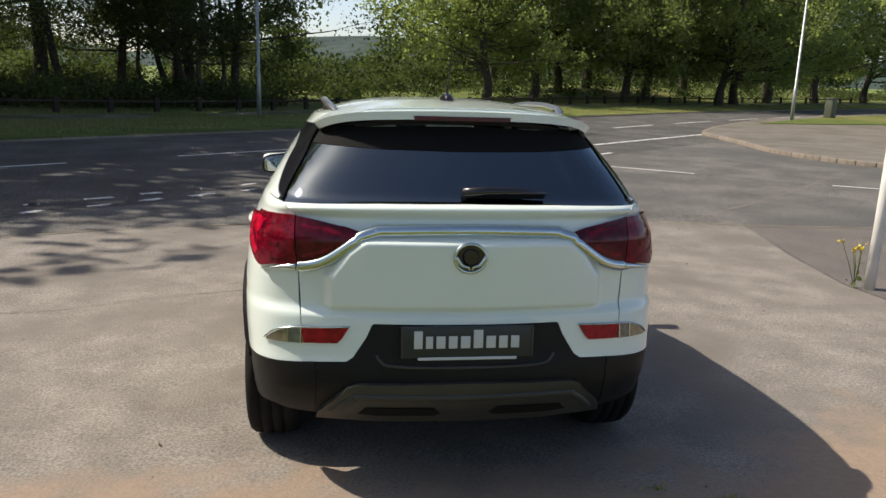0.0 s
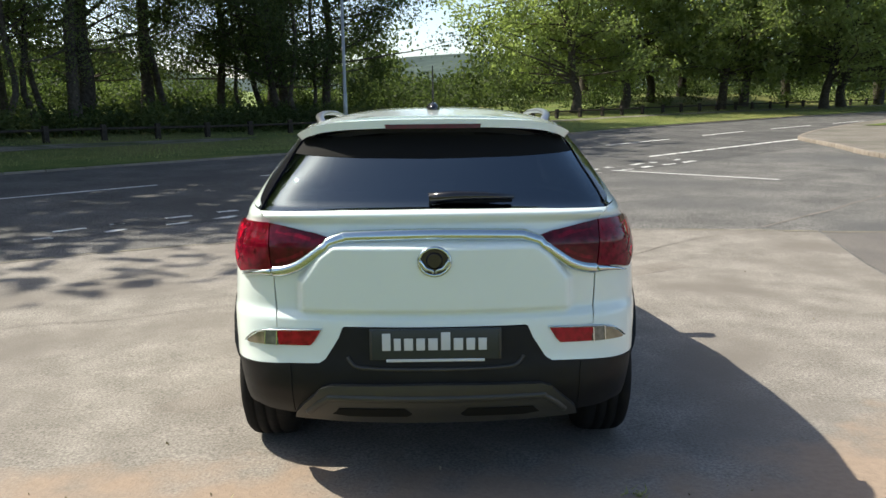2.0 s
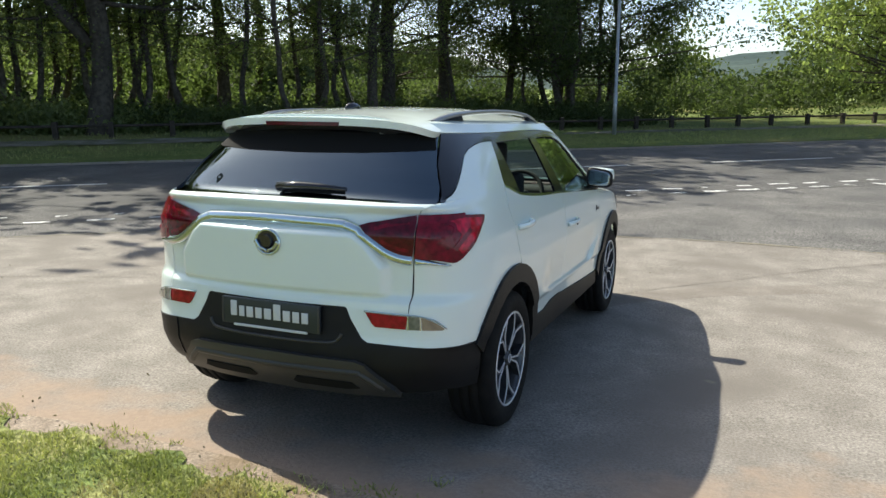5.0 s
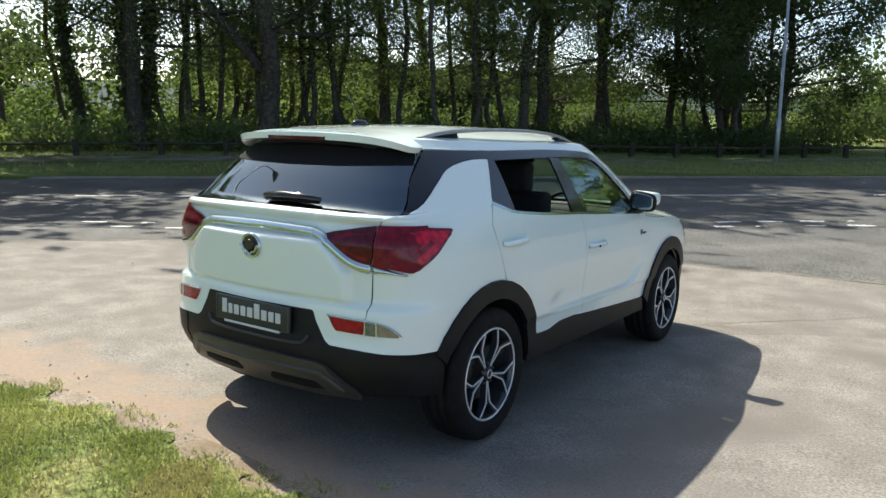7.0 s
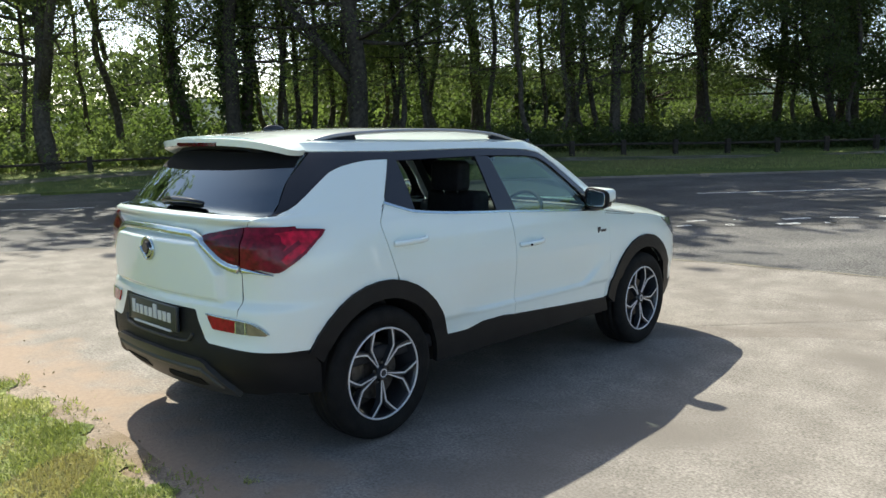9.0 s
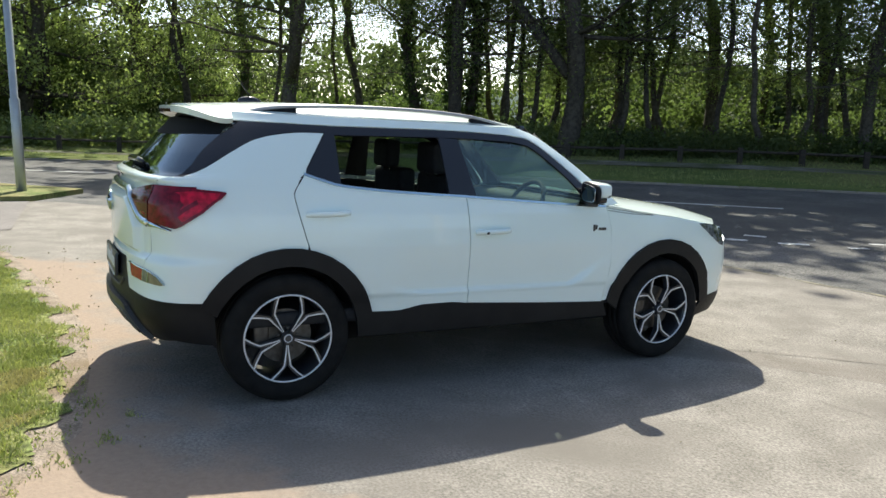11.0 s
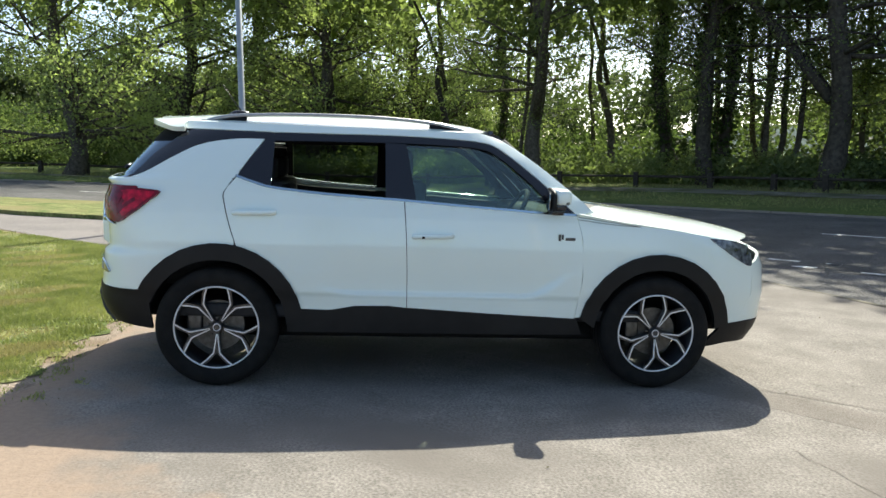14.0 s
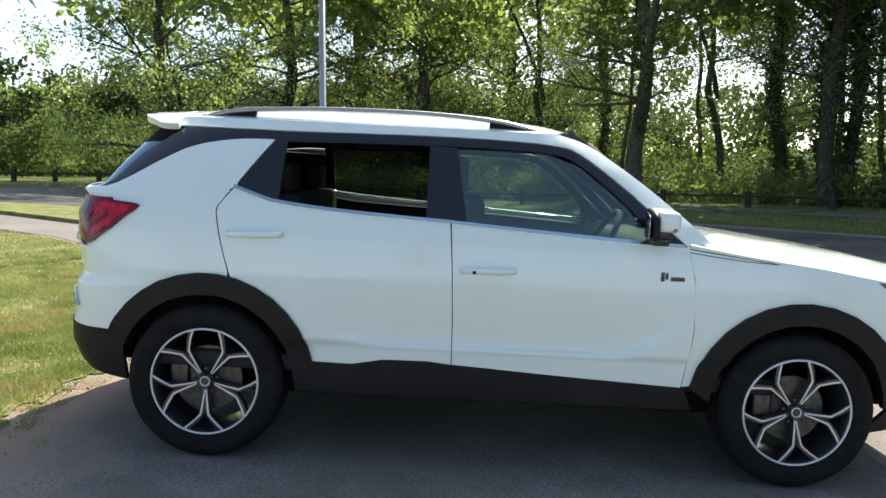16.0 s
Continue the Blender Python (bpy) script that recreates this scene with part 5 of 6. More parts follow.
for sx in (1, -1):
    for y0, z0 in ((-1.128, 1.030), (-0.087, 0.922)):
        base = on_side(y0, z0)
        hp = [(sx * (on_side(y0 + dy, z0).x + dx), y0 + dy, z0 + 0.002 * i) for i, (dy, dx) in enumerate(((-0.118, 0.002), (-0.092, 0.020), (-0.03, 0.029), (0.04, 0.029), (0.092, 0.020), (0.118, 0.002)))]
        hb = tube(smoothed(hp, 4), 0.0145, 10)
        handle = part("door_handle", hb, M_PAINT, car, "white door handle")
        part("handle_cup", shell(on_side, [(y0 + 0.012 + 0.078 * math.cos(t), z0 - 0.006 + 0.030 * math.sin(t)) for t in np.linspace(0, 2 * math.pi, 17)[:-1]], 0.0015, 0.003, 0.05, 0.05, sx < 0), M_PAINT, handle)
        if y0 > -0.5 and sx > 0:
            part("lock", box(0.006, 0.016, 0.014, (on_side(y0, z0).x + 0.050, y0 - 0.06, z0), 0.003), M_DARK, handle)
    mc = bmesh.new()
    bmesh.ops.create_cube(mc, size=1)
    bmesh.ops.subdivide_edges(mc, edges=mc.edges[:], cuts=5, use_grid_fill=True)
    for v in mc.verts:
        q = v.co * 2
        ln = (abs(q.x) ** 5 + abs(q.y) ** 5 + abs(q.z) ** 5) ** 0.2
        q = q / ln
        v.co = Vector((0.952 * sx + sx * q.x * 0.094, 0.660 + q.y * 0.050 + (0.012 * q.x), 1.186 + q.z * 0.052 * (1 - 0.12 * q.x)))
    mirror = part("door_mirror", mc, M_PAINT, car, "white door mirror with a black lower half")
    part("mirror_base", box(0.165, 0.078, 0.050, (sx * 0.945, 0.655, 1.130), 0.02), M_GLOSSBLACK, mirror)
    part("mirror_arm", box(0.12, 0.08, 0.035, (sx * 0.87, 0.665, 1.092), 0.012), M_GLOSSBLACK, mirror)
    for nm, mt, hx, hy, hz, cy, ex in (("mirror_bezel", M_CLAD, 0.097, 0.016, 0.070, 0.614, 3.6), ("mirror_glass", M_MIRROR, 0.081, 0.005, 0.055, 0.594, 5.0)):
        mb = bmesh.new()
        bmesh.ops.create_cube(mb, size=2)
        bmesh.ops.subdivide_edges(mb, edges=mb.edges[:], cuts=6, use_grid_fill=True)
        for v in mb.verts:
            q = v.co / (abs(v.co.x) ** ex + abs(v.co.y) ** ex + abs(v.co.z) ** ex) ** (1 / ex)
            q = Vector((q.x * hx, q.y * hy, (q.z - 0.10 * q.x) * hz * (1 - 0.10 * q.x)))
            if nm == "mirror_glass":
                q = Matrix.Rotation(radians(-7), 3, "Z") @ q
            v.co = Vector((sx * (0.952 + q.x), cy + q.y, 1.165 + q.z))
        if sx < 0:
            bmesh.ops.reverse_faces(mb, faces=mb.faces[:])
        part(nm, mb, mt, mirror, "black mirror housing" if nm == "mirror_bezel" else "mirror glass")
    part("mirror_lamp", box(0.07, 0.02, 0.02, (sx * 1.01, 0.690, 1.155), 0.006), M_CLEARLAMP, mirror)
badge = on_side(0.70, 0.938)
part("wing_badge", join(box(0.006, 0.016, 0.040, (badge.x + 0.002, 0.685, 0.940), 0.002), box(0.005, 0.012, 0.030, (badge.x + 0.002, 0.703, 0.944), 0.002)), M_RIMDARK, car, "small dark badge on the front door")
part("wing_badge_bar", box(0.005, 0.062, 0.018, (badge.x + 0.001, 0.752, 0.932), 0.002), M_BRAKE, car)

# cabin
part("cabin_floor", box(1.74, 2.9, 0.08, (0, -0.20, 0.45), 0.02), M_SEAT, car)
part("headliner", shell(on_roof, [(x * 0.96, y * 0.98) for x, y in roof_poly], -0.05, 0.02, 0.12, 0.12), M_DASH, car)
both("door_card", on_side, [(-0.84, 0.50), (-0.90, 0.72), (-1.10, 0.90), (-1.22, 1.19), (-0.8, 1.14), (-0.26, 1.118), (0.58, 1.07), (0.76, 1.06), (0.76, 0.48)], M_SEAT, off=-0.045, thick=0.02, du=0.1, dv=0.1)
part("dashboard", box(1.58, 0.40, 0.30, (0, 0.80, 0.93), 0.06, 3), M_DASH, car)
for sx in (1, -1):
    part("pillar_trim", tube([(sx * 0.80, 0.80, 1.10), (sx * 0.705, 0.57, 1.315), (sx * 0.60, 0.36, 1.50)], 0.032, 10), M_DASH, car)
both("quarter_lining", on_side, [(-1.72, 1.12), (-1.08, 1.12), (-1.08, 1.48), (-1.60, 1.50)], M_SEAT, off=-0.085, thick=0.02, du=0.1, dv=0.1)
part("boot_lining", box(1.24, 0.70, 0.55, (0, -1.58, 0.83), 0.05), M_SEAT, car)


def seat(x, y, w=0.5):
    s = join(box(w, 0.5, 0.18, (x, y, 0.60), 0.05, 3), box(w * 0.94, 0.14, 0.64, (x, y - 0.29, 0.92), 0.05, 3))
    part("seat", s, M_SEAT, car, "black cloth seat")
    hb = box(0.28, 0.11, 0.20, (0, 0, 0), 0.045, 4)
    bmesh.ops.translate(hb, vec=(x, y - 0.36, 1.335), verts=hb.verts)
    part("headrest", hb, M_SEAT, car, "black headrest")
    for dx in (-0.06, 0.06):
        part("headrest_post", tube([(x + dx, y - 0.35, 1.2), (x + dx, y - 0.36, 1.26)], 0.007, 6), M_CHROME, car)


seat(0.37, 0.12)
seat(-0.37, 0.12)
part("rear_bench", join(box(1.25, 0.5, 0.18, (0, -0.78, 0.62), 0.05, 3), box(1.25, 0.14, 0.58, (0, -1.06, 0.92), 0.05, 3)), M_SEAT, car, "black rear bench seat")
for x in (-0.40, 0.40):
    hb = box(0.26, 0.10, 0.15, (x, -1.10, 1.285), 0.04, 3)
    part("headrest", hb, M_SEAT, car)
tilt = Matrix.Translation((0.37, 0.50, 1.03)) @ Matrix.Rotation(radians(62), 4, "X")
wheel_ring = [tilt @ Vector((0.185 * math.cos(t), 0.185 * math.sin(t), 0)) for t in np.linspace(0, 2 * math.pi, 33)]
steer = part("steering_wheel", tube(wheel_ring, 0.016, 8, False), M_DASH, car, "black steering wheel")
part("steering_spoke", tube([wheel_ring[0], wheel_ring[16]], 0.016, 8), M_DASH, steer)
part("steering_hub", box(0.15, 0.10, 0.06, tilt.translation, 0.02), M_DASH, steer)
part("inner_mirror", box(0.22, 0.03, 0.06, (0, 0.52, 1.44), 0.012), M_DASH, car)


# ---- trees, fence and street furniture ----
def leaf_cloud(centres, spread, count, size, seed, flat=0.7):
    """Many small folded leaves scattered in loose clumps round the given places."""
    rng = np.random.default_rng(seed)
    c = np.asarray(centres, float)
    pick = rng.integers(0, len(c), count)
    pos = c[pick] + rng.normal(0, 1, (count, 3)) * spread * np.array([1, 1, flat])
    sz = size * rng.uniform(0.6, 1.4, (count, 1))
    a = rng.normal(0, 1, (count, 3))
    a /= np.linalg.norm(a, axis=1, keepdims=True)
    b = np.cross(a, rng.normal(0, 1, (count, 3)))
    b /= np.linalg.norm(b, axis=1, keepdims=True)
    nrm = np.cross(a, b)
    v = np.stack([pos - a * sz * 0.6, pos + b * sz * 0.38 + nrm * sz * 0.12, pos + a * sz * 0.6, pos - b * sz * 0.38 + nrm * sz * 0.12], 1).reshape(-1, 3)
    f = np.arange(count * 4).reshape(-1, 4)
    return v, f


def mesh_from(name, v, f, mat):
    me = bpy.data.meshes.new(name)
    k = f.shape[1]
    me.vertices.add(len(v))
    me.vertices.foreach_set("co", np.ascontiguousarray(v, np.float32).ravel())
    me.loops.add(f.size)
    me.loops.foreach_set("vertex_index", np.ascontiguousarray(f, np.int32).ravel())
    me.polygons.add(len(f))
    me.polygons.foreach_set("loop_start", np.arange(0, f.size, k, dtype=np.int32))
    me.update(calc_edges=True)
    me.materials.append(mat)
    return me


def limb(bm, start, way, length, radius, rng, ends, depth, bend=0.25, sides=7, lift=0.15):
    """A tapering limb that wanders, and splits into smaller ones."""
    n = 6 if depth else 4
    p, d = Vector(start), Vector(way).normalized()
    pts, rad = [p.copy()], [radius]
    for i in range(n):
        d = (d + Vector((rng.normal(0, bend), rng.normal(0, bend), rng.normal(0, bend * 0.5) + lift * 0.3)) * 0.35).normalized()
        p = p + d * (length / n)
        pts.append(p.copy())
        rad.append(radius * (1 - 0.62 * (i + 1) / n))
    tube(pts, rad, sides, True, bm)
    if depth == 0:
        ends += [tuple(q) for q in pts[1:]]
        return
    for k in range(rng.integers(2, 5)):
        f = rng.uniform(0.35, 0.98)
        i = min(int(f * n), n - 1)
        side = Vector((rng.normal(), rng.normal(), rng.uniform(-0.25, 0.6))).normalized()
        limb(bm, pts[i + 1], (d * 0.5 + side).normalized(), length * rng.uniform(0.45, 0.7), rad[i + 1] * 0.6, rng, ends, depth - 1, bend, max(4, sides - 2), lift)


def tree_model(name, seed, height, radius, bare, leaves, size, mat, label, lean=0.0, fork=None, spread=0.5, reach_k=0.30, limbs=16, droop=0.0, ivy=0, tops=3600):
    """A tree: wandering tapered trunk, limbs from the bare height up, and a loose leafy crown."""
    rng = np.random.default_rng(seed)
    top = thing("tree", label, "tree", group="trees of the wood")
    bm = bmesh.new()
    n = 12
    pts, rad = [], []
    x = y = 0.0
    for i in range(n + 1):
        f = i / n
        x += rng.normal(0, 0.17) + lean * 0.25
        y += rng.normal(0, 0.17)
        pts.append(Vector((x if i else 0, y if i else 0, f * height - 0.15)))
        rad.append(radius * (1.35 if i == 0 else 1.0) * (1 - 0.75 * f))
    path = smoothed(pts, 3)
    rads = [interp(i / (len(path) - 1), np.linspace(0, 1, n + 1), rad) for i in range(len(path))]
    tube(path, rads, 9, True, bm)
    ends = []
    if fork:
        limb(bm, (pts[0] + (pts[n] - pts[0]) * (fork[0] / height)), (fork[1], fork[2], 1.0), height * 0.45, radius * 0.62, rng, ends, 2, 0.2, 7, 0.3)
    for k in range(limbs):
        f = bare / height + (0.97 - bare / height) * rng.uniform(0, 1) ** 1.9
        i = int(f * (len(path) - 1))
        az = rng.uniform(0, 2 * math.pi)
        up = rng.uniform(-0.22, 0.65) - droop
        limb(bm, path[i], (math.cos(az), math.sin(az), up), height * reach_k * (1.15 - 0.3 * f) * rng.uniform(0.6, 1.15), max(rads[i] * 0.32, 0.018), rng, ends, 1, 0.35, 5)
    part("trunk", bm, M_BARK, top)
    e = np.array(ends)
    low = e[e[:, 2] < 8.5]
    high = e[e[:, 2] >= 8.5]
    v, f = leaf_cloud(low if len(low) else e, spread, leaves, size, seed + 5)
    if len(high):
        v2, f2 = leaf_cloud(high, spread * 1.2, tops, 0.44, seed + 6)
        v, f = np.concatenate([v, v2]), np.concatenate([f, f2 + len(v)])
    crown = new("crown", mesh_from("crown", v, f, mat))
    crown.parent = top
    if ivy:
        c = [tuple(path[i] + Vector((math.cos(a), math.sin(a), 0)) * rads[i] * 1.25) for i in range(0, int(len(path) * 0.45)) for a in np.linspace(0, 6.28, 7)[:-1]]
        v, f = leaf_cloud(c, 0.11, ivy, 0.15, seed + 9, 1.6)
        o = new("ivy", mesh_from("ivy", v, f, M_IVY))
        o.parent = top
    return top


def stand(model, x, y, scale=1.0, turn=0.0):
    return copy_thing(model, Matrix.LocRotScale((x, y, wood_z(x, y) if -0.63 * x + 0.775 * y > 17 or x < -26 else ground_z(y)), Euler((0, 0, turn)), None) @ Matrix.Diagonal((scale, scale, scale, 1)))


big = tree_model("tree", 11, 24, 0.34, 4.6, 6200, 0.094, M_LEAF, "tall broad-leaved tree with a dark trunk at the wood's edge", limbs=22, reach_k=0.185, spread=0.65, tops=3200)
fork_tree = tree_model("tree", 12, 24, 0.37, 4.8, 6000, 0.094, M_LEAF, "thick dark tree with a leaning forked limb behind the fence", fork=(3.2, -0.75, -0.35), limbs=20, reach_k=0.185, spread=0.65, tops=3000)
slim = tree_model("tree", 13, 21, 0.135, 4.4, 3300, 0.094, M_LEAF, "slender dark-stemmed woodland tree", lean=0.16, limbs=15, reach_k=0.14, spread=0.6, tops=1200)
slim_b = tree_model("tree", 14, 20, 0.125, 4.2, 3300, 0.094, M_LEAF, "thin leaning woodland tree", lean=-0.42, limbs=15, reach_k=0.14, spread=0.6, tops=1200)
vee = tree_model("tree", 15, 16, 0.21, 6.5, 1600, 0.094, M_LEAF, "slim tree with a narrow fork and sparse leaves", fork=(4.9, -0.22, 0.12), limbs=8, reach_k=0.14, tops=350)
ivy_tree = tree_model("tree", 16, 22, 0.25, 4.2, 3300, 0.094, M_LEAF, "ivy-clad woodland tree with a shaggy trunk", limbs=13, ivy=2200, reach_k=0.15, spread=0.65, tops=1000)
bright = tree_model("tree", 17, 15, 0.30, 2.4, 14000, 0.185, M_LEAFLIGHT, "green leafy tree with low hanging branches", limbs=40, spread=0.42, droop=0.15, reach_k=0.34, tops=2400)
broad = tree_model("tree", 18, 14, 0.42, 2.1, 19000, 0.12, M_LEAFLIGHT, "wide spreading tree with many radiating limbs", limbs=36, spread=0.55, reach_k=0.46, tops=2600)
shade = tree_model("tree", 19, 15, 0.24, 2.7, 13000, 0.125, M_LEAFDARK, "leafy dark tree with hanging branches at the end of the wood", limbs=30, reach_k=0.29, spread=0.5, tops=2200)

for x, y, k in ((-24.2, 13.5, 0.9), (-22.8, 26.6, 0.95), (-19.4, 30.2, 0.9), (-14.4, 34.3, 0.95), (-8.4, 38.6, 0.85), (-13.8, 25.3, 0.7), (-41.5, -1.6, 0.95), (12.5, 60.0, 1.0), (21, 62, 1.0), (31, 64, 1.05), (42, 69, 1.1)):
    stand(big, x, y, k, x * 1.7)
stand(fork_tree, -27.8, 7.45, 0.92, 2.6)
for x, y, k in ((-24.9, 15.7, 0.9), (-25.3, 16.6, 1.0), (-26.6, 19.4, 1.1), (-22.4, 18.9, 0.95), (-20.9, 18.9, 1.0), (-23.5, 23.2, 1.0), (-21.8, 23.3, 1.1), (-16.0, 22.8, 0.9), (-16.1, 27.9, 1.0),
                (-12.2, 31.1, 1.0), (-12.3, 32.3, 0.9), (-8.6, 35.8, 1.1), (-6.6, 35.7, 0.8), (-30.3, 7.3, 0.75), (-29.6, 17.2, 1.1), (-31.0, 20.0, 1.1), (-28.2, 21.6, 1.1), (-18.6, 26.4, 0.9), (-35.6, 17.6, 1.0), (-39.5, 14.5, 1.0)):
    stand(slim, x, y, k, x * 2.3 + y)
for x, y, k in ((-23.8, 16.5, 1.0), (-23.6, 20.6, 1.1), (-21.7, 20.8, 1.0), (-20.1, 20.8, 0.95), (-18.2, 22.3, 1.0), (-16.2, 24.0, 1.0), (-14.9, 25.1, 1.0), (-9.6, 35.8, 0.85), (-6.4, 32.6, 0.9), (-27.6, 23.8, 1.1)):
    stand(slim_b, x, y, k, x + y * 1.3)
vee.matrix_basis = Matrix.LocRotScale((-33.75, 12.7, wood_z(-33.75, 12.7)), Euler((0, 0, 2.2)), None)
stand(vee, -37.9, 4.8, 1.0, 2.0)
for x, y, k in ((-25.3, 14.2, 1.0), (-26.2, 14.9, 1.05), (-28.9, 13.7, 1.0), (-40.3, 8.0, 1.0)):
    stand(ivy_tree, x, y, k, x * 3.1)
for x, y, k in ((13.4, 50.5, 1.0), (16.4, 55.0, 1.05), (20.6, 51.5, 1.05), (24.0, 56.0, 1.1), (27.6, 50.4, 1.0), (31.5, 55.5, 1.1), (36.8, 60.0, 1.1), (45.0, 65.5, 1.15), (54, 71, 1.1), (26, 20.8, 0.75), (36.5, 26, 0.95)):
    stand(bright, x, y, k, x * 1.9)
for x, y, k in ((-29.0, -12.3, 0.85), (-38.0, -40, 1.1), (-42, -10, 1.1), (-62, -35, 0.6), (-70, -44, 0.7), (-44, -52, 1.2), (-50, 4.5, 1.15), (-52, -6, 1.2)):
    stand(broad, x, y, k, x * 2.7)
fork_tree.matrix_basis = Matrix.Translation((-19.82, 15.83, wood_z(-19.82, 15.83)))
big.matrix_basis = Matrix.Translation((-15.3, 29.3, wood_z(-15.3, 29.3)))
slim.matrix_basis = Matrix.Translation((-27.0, 17.6, wood_z(-27, 17.6)))
slim_b.matrix_basis = Matrix.Translation((-25.6, 22.0, wood_z(-25.6, 22)))
ivy_tree.matrix_basis = Matrix.Translation((-25.7, 33.2, wood_z(-25.7, 33.2)))
for x, y, k in ((-11.2, 36.2, 0.95), (-7.8, 33.8, 0.8), (-9.2, 39.6, 1.0), (-18.4, 37.0, 0.9)):
    stand(shade, x, y, k, x * 1.1)
shade.matrix_basis = Matrix.Translation((-5.8, 36.9, wood_z(-5.8, 36.9)))
bright.matrix_basis = Matrix.Translation((9.4, 47.5, wood_z(9.4, 47.5)))
broad.matrix_basis = Matrix.Translation((-39.5, -2.4, wood_z(-39.5, -2.4)))


# undergrowth behind the fence
def clear_view(p):
    """The open view past the end of the wood, towards the hill."""
    return abs(math.degrees(math.atan2(1.5 - p.x, p.y + 5)) - 1.0) < 2.6


def undergrowth(name, s0, s1, d0, d1, n, tall, label, mat, leaf=0.13, per=70, mound=0.0, seed=3, low=0.35):
    """Many leafy clumps on the woodland floor; mound gives them the rounded outline of shrubs, that many metres wide."""
    r2 = np.random.default_rng(int(s0 * 7 + d0 + seed))
    cs = []
    for i in range(n):
        s1x = r2.uniform(s0, s1)
        p = along(s1x, fence_off(s1x) + r2.uniform(d0, d1))
        h = tall * r2.uniform(low, 1.0)
        if clear_view(p):
            h = min(h, 2.2)
        z = wood_z(p.x, p.y)
        for k in range(7 if mound else 3):
            w = mound * h / tall if mound else 0.3
            f = r2.uniform(0.05, 0.95)
            w *= math.sqrt(max(1 - f * f, 0.05)) if mound else 1
            a = r2.uniform(0, 6.28)
            cs.append((p.x + w * math.cos(a), p.y + w * math.sin(a), z + h * f))
    v, f = leaf_cloud(cs, 0.22 + 0.05 * tall, n * per, leaf, 3, 0.85)
    return tagged(new(name, mesh_from(name, v, f, mat)), label, "undergrowth", kind="stuff")


S_L, S_R = run_near(-23.4, -12), run_near(5.0, 26.0)
undergrowth("undergrowth", S_L, S_MID + 2, 1.9, 8.0, 450, 1.0, "nettles and low bushes under the trees", M_BUSH, 0.12, 70)
undergrowth("undergrowth", S_MID, S_R, 1.9, 8.0, 520, 1.1, "nettles and low bushes with the wood's shade in their leaf colour", M_BUSHDARK, 0.12, 75)
undergrowth("undergrowth", S_L, run_near(-14, 10), 1.8, 5.5, 300, 1.35, "tall nettles and brambles behind the fence", M_NETTLE, 0.13, 130)
undergrowth("undergrowth", S_L - 20, S_MID + 4, 12, 24, 120, 4.8, "pale willow shrubs in the open wood", M_WILLOW, 0.20, 650, 1.6)
undergrowth("undergrowth", S_MID - 4, S_R + 12, 14, 30, 70, 2.6, "low shrubs scattered in the open wood", M_BUSHLIT, 0.18, 560, 1.3)
undergrowth("undergrowth", S_L - 30, S_MID - 2, 28, 50, 220, 10.0, "far trees closing the view behind the wood", M_BUSHFAR, 0.42, 520, 2.6, low=0.6)
undergrowth("undergrowth", S_MID - 6, S_R + 14, 75, 120, 230, 8.5, "pale tree line across the meadow", M_BUSHFAR, 0.72, 340, 4.0, low=0.55)
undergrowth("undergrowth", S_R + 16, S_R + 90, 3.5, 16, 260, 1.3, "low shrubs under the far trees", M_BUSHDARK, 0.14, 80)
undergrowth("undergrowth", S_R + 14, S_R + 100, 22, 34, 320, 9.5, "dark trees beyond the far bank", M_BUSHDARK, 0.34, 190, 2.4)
undergrowth("undergrowth", S_R + 2, S_R + 15, 6, 20, 22, 3.2, "sunlit shrubs beyond the lamp post", M_BUSHLIT, 0.17, 620, 1.5, low=0.6)

# distant hill
bm = bmesh.new()
rows = []
for j, (dist, h) in enumerate(((420, -3), (560, 14), (760, 36), (950, 40), (1200, 10))):
    rows.append([bm.verts.new((dist * math.sin(radians(a)), dist * math.cos(radians(a)), h * (0.75 + 0.35 * math.sin(a * 0.11) + 0.15 * math.sin(a * 0.31 + j)))) for a in range(-130, 70, 4)])
for r, q in zip(rows, rows[1:]):
    for k in range(len(r) - 1):
        bm.faces.new((r[k], r[k + 1], q[k + 1], q[k]))
bmesh.ops.recalc_face_normals(bm, faces=bm.faces[:])
tagged(new("backdrop", finish("backdrop", bm, M_FARHILL)), "low wooded hill on the horizon", "hill", kind="structure")

# knee-rail fence
fence = thing("fence", "low dark timber fence with a single rail along the wood", "fence")
post_me = finish("post", box(0.17, 0.17, 0.80, (0, 0, 0.15), 0.015), M_FENCE, False)
prev = None
for s in np.arange(S_L - 12, S_END - 45, 1.95):
    p = along(s, fence_off(s) + 0.05 * math.sin(s))
    o = new("post", post_me)
    o.parent = fence
    z = wood_z(p.x, p.y)
    q = along(s + 0.5, fence_off(s + 0.5))
    o.matrix_basis = Matrix.LocRotScale((p.x, p.y, z + 0.02 * math.sin(s * 3)), Euler((0.02 * math.sin(s * 5), 0.02 * math.cos(s * 4), math.atan2(q.y - p.y, q.x - p.x))), None)
    here = Vector((p.x, p.y, z + 0.40))
    if prev is not None:
        part("rail", tube([prev, here], 0.045, 6), M_FENCE, fence, smooth=False)
    prev = here


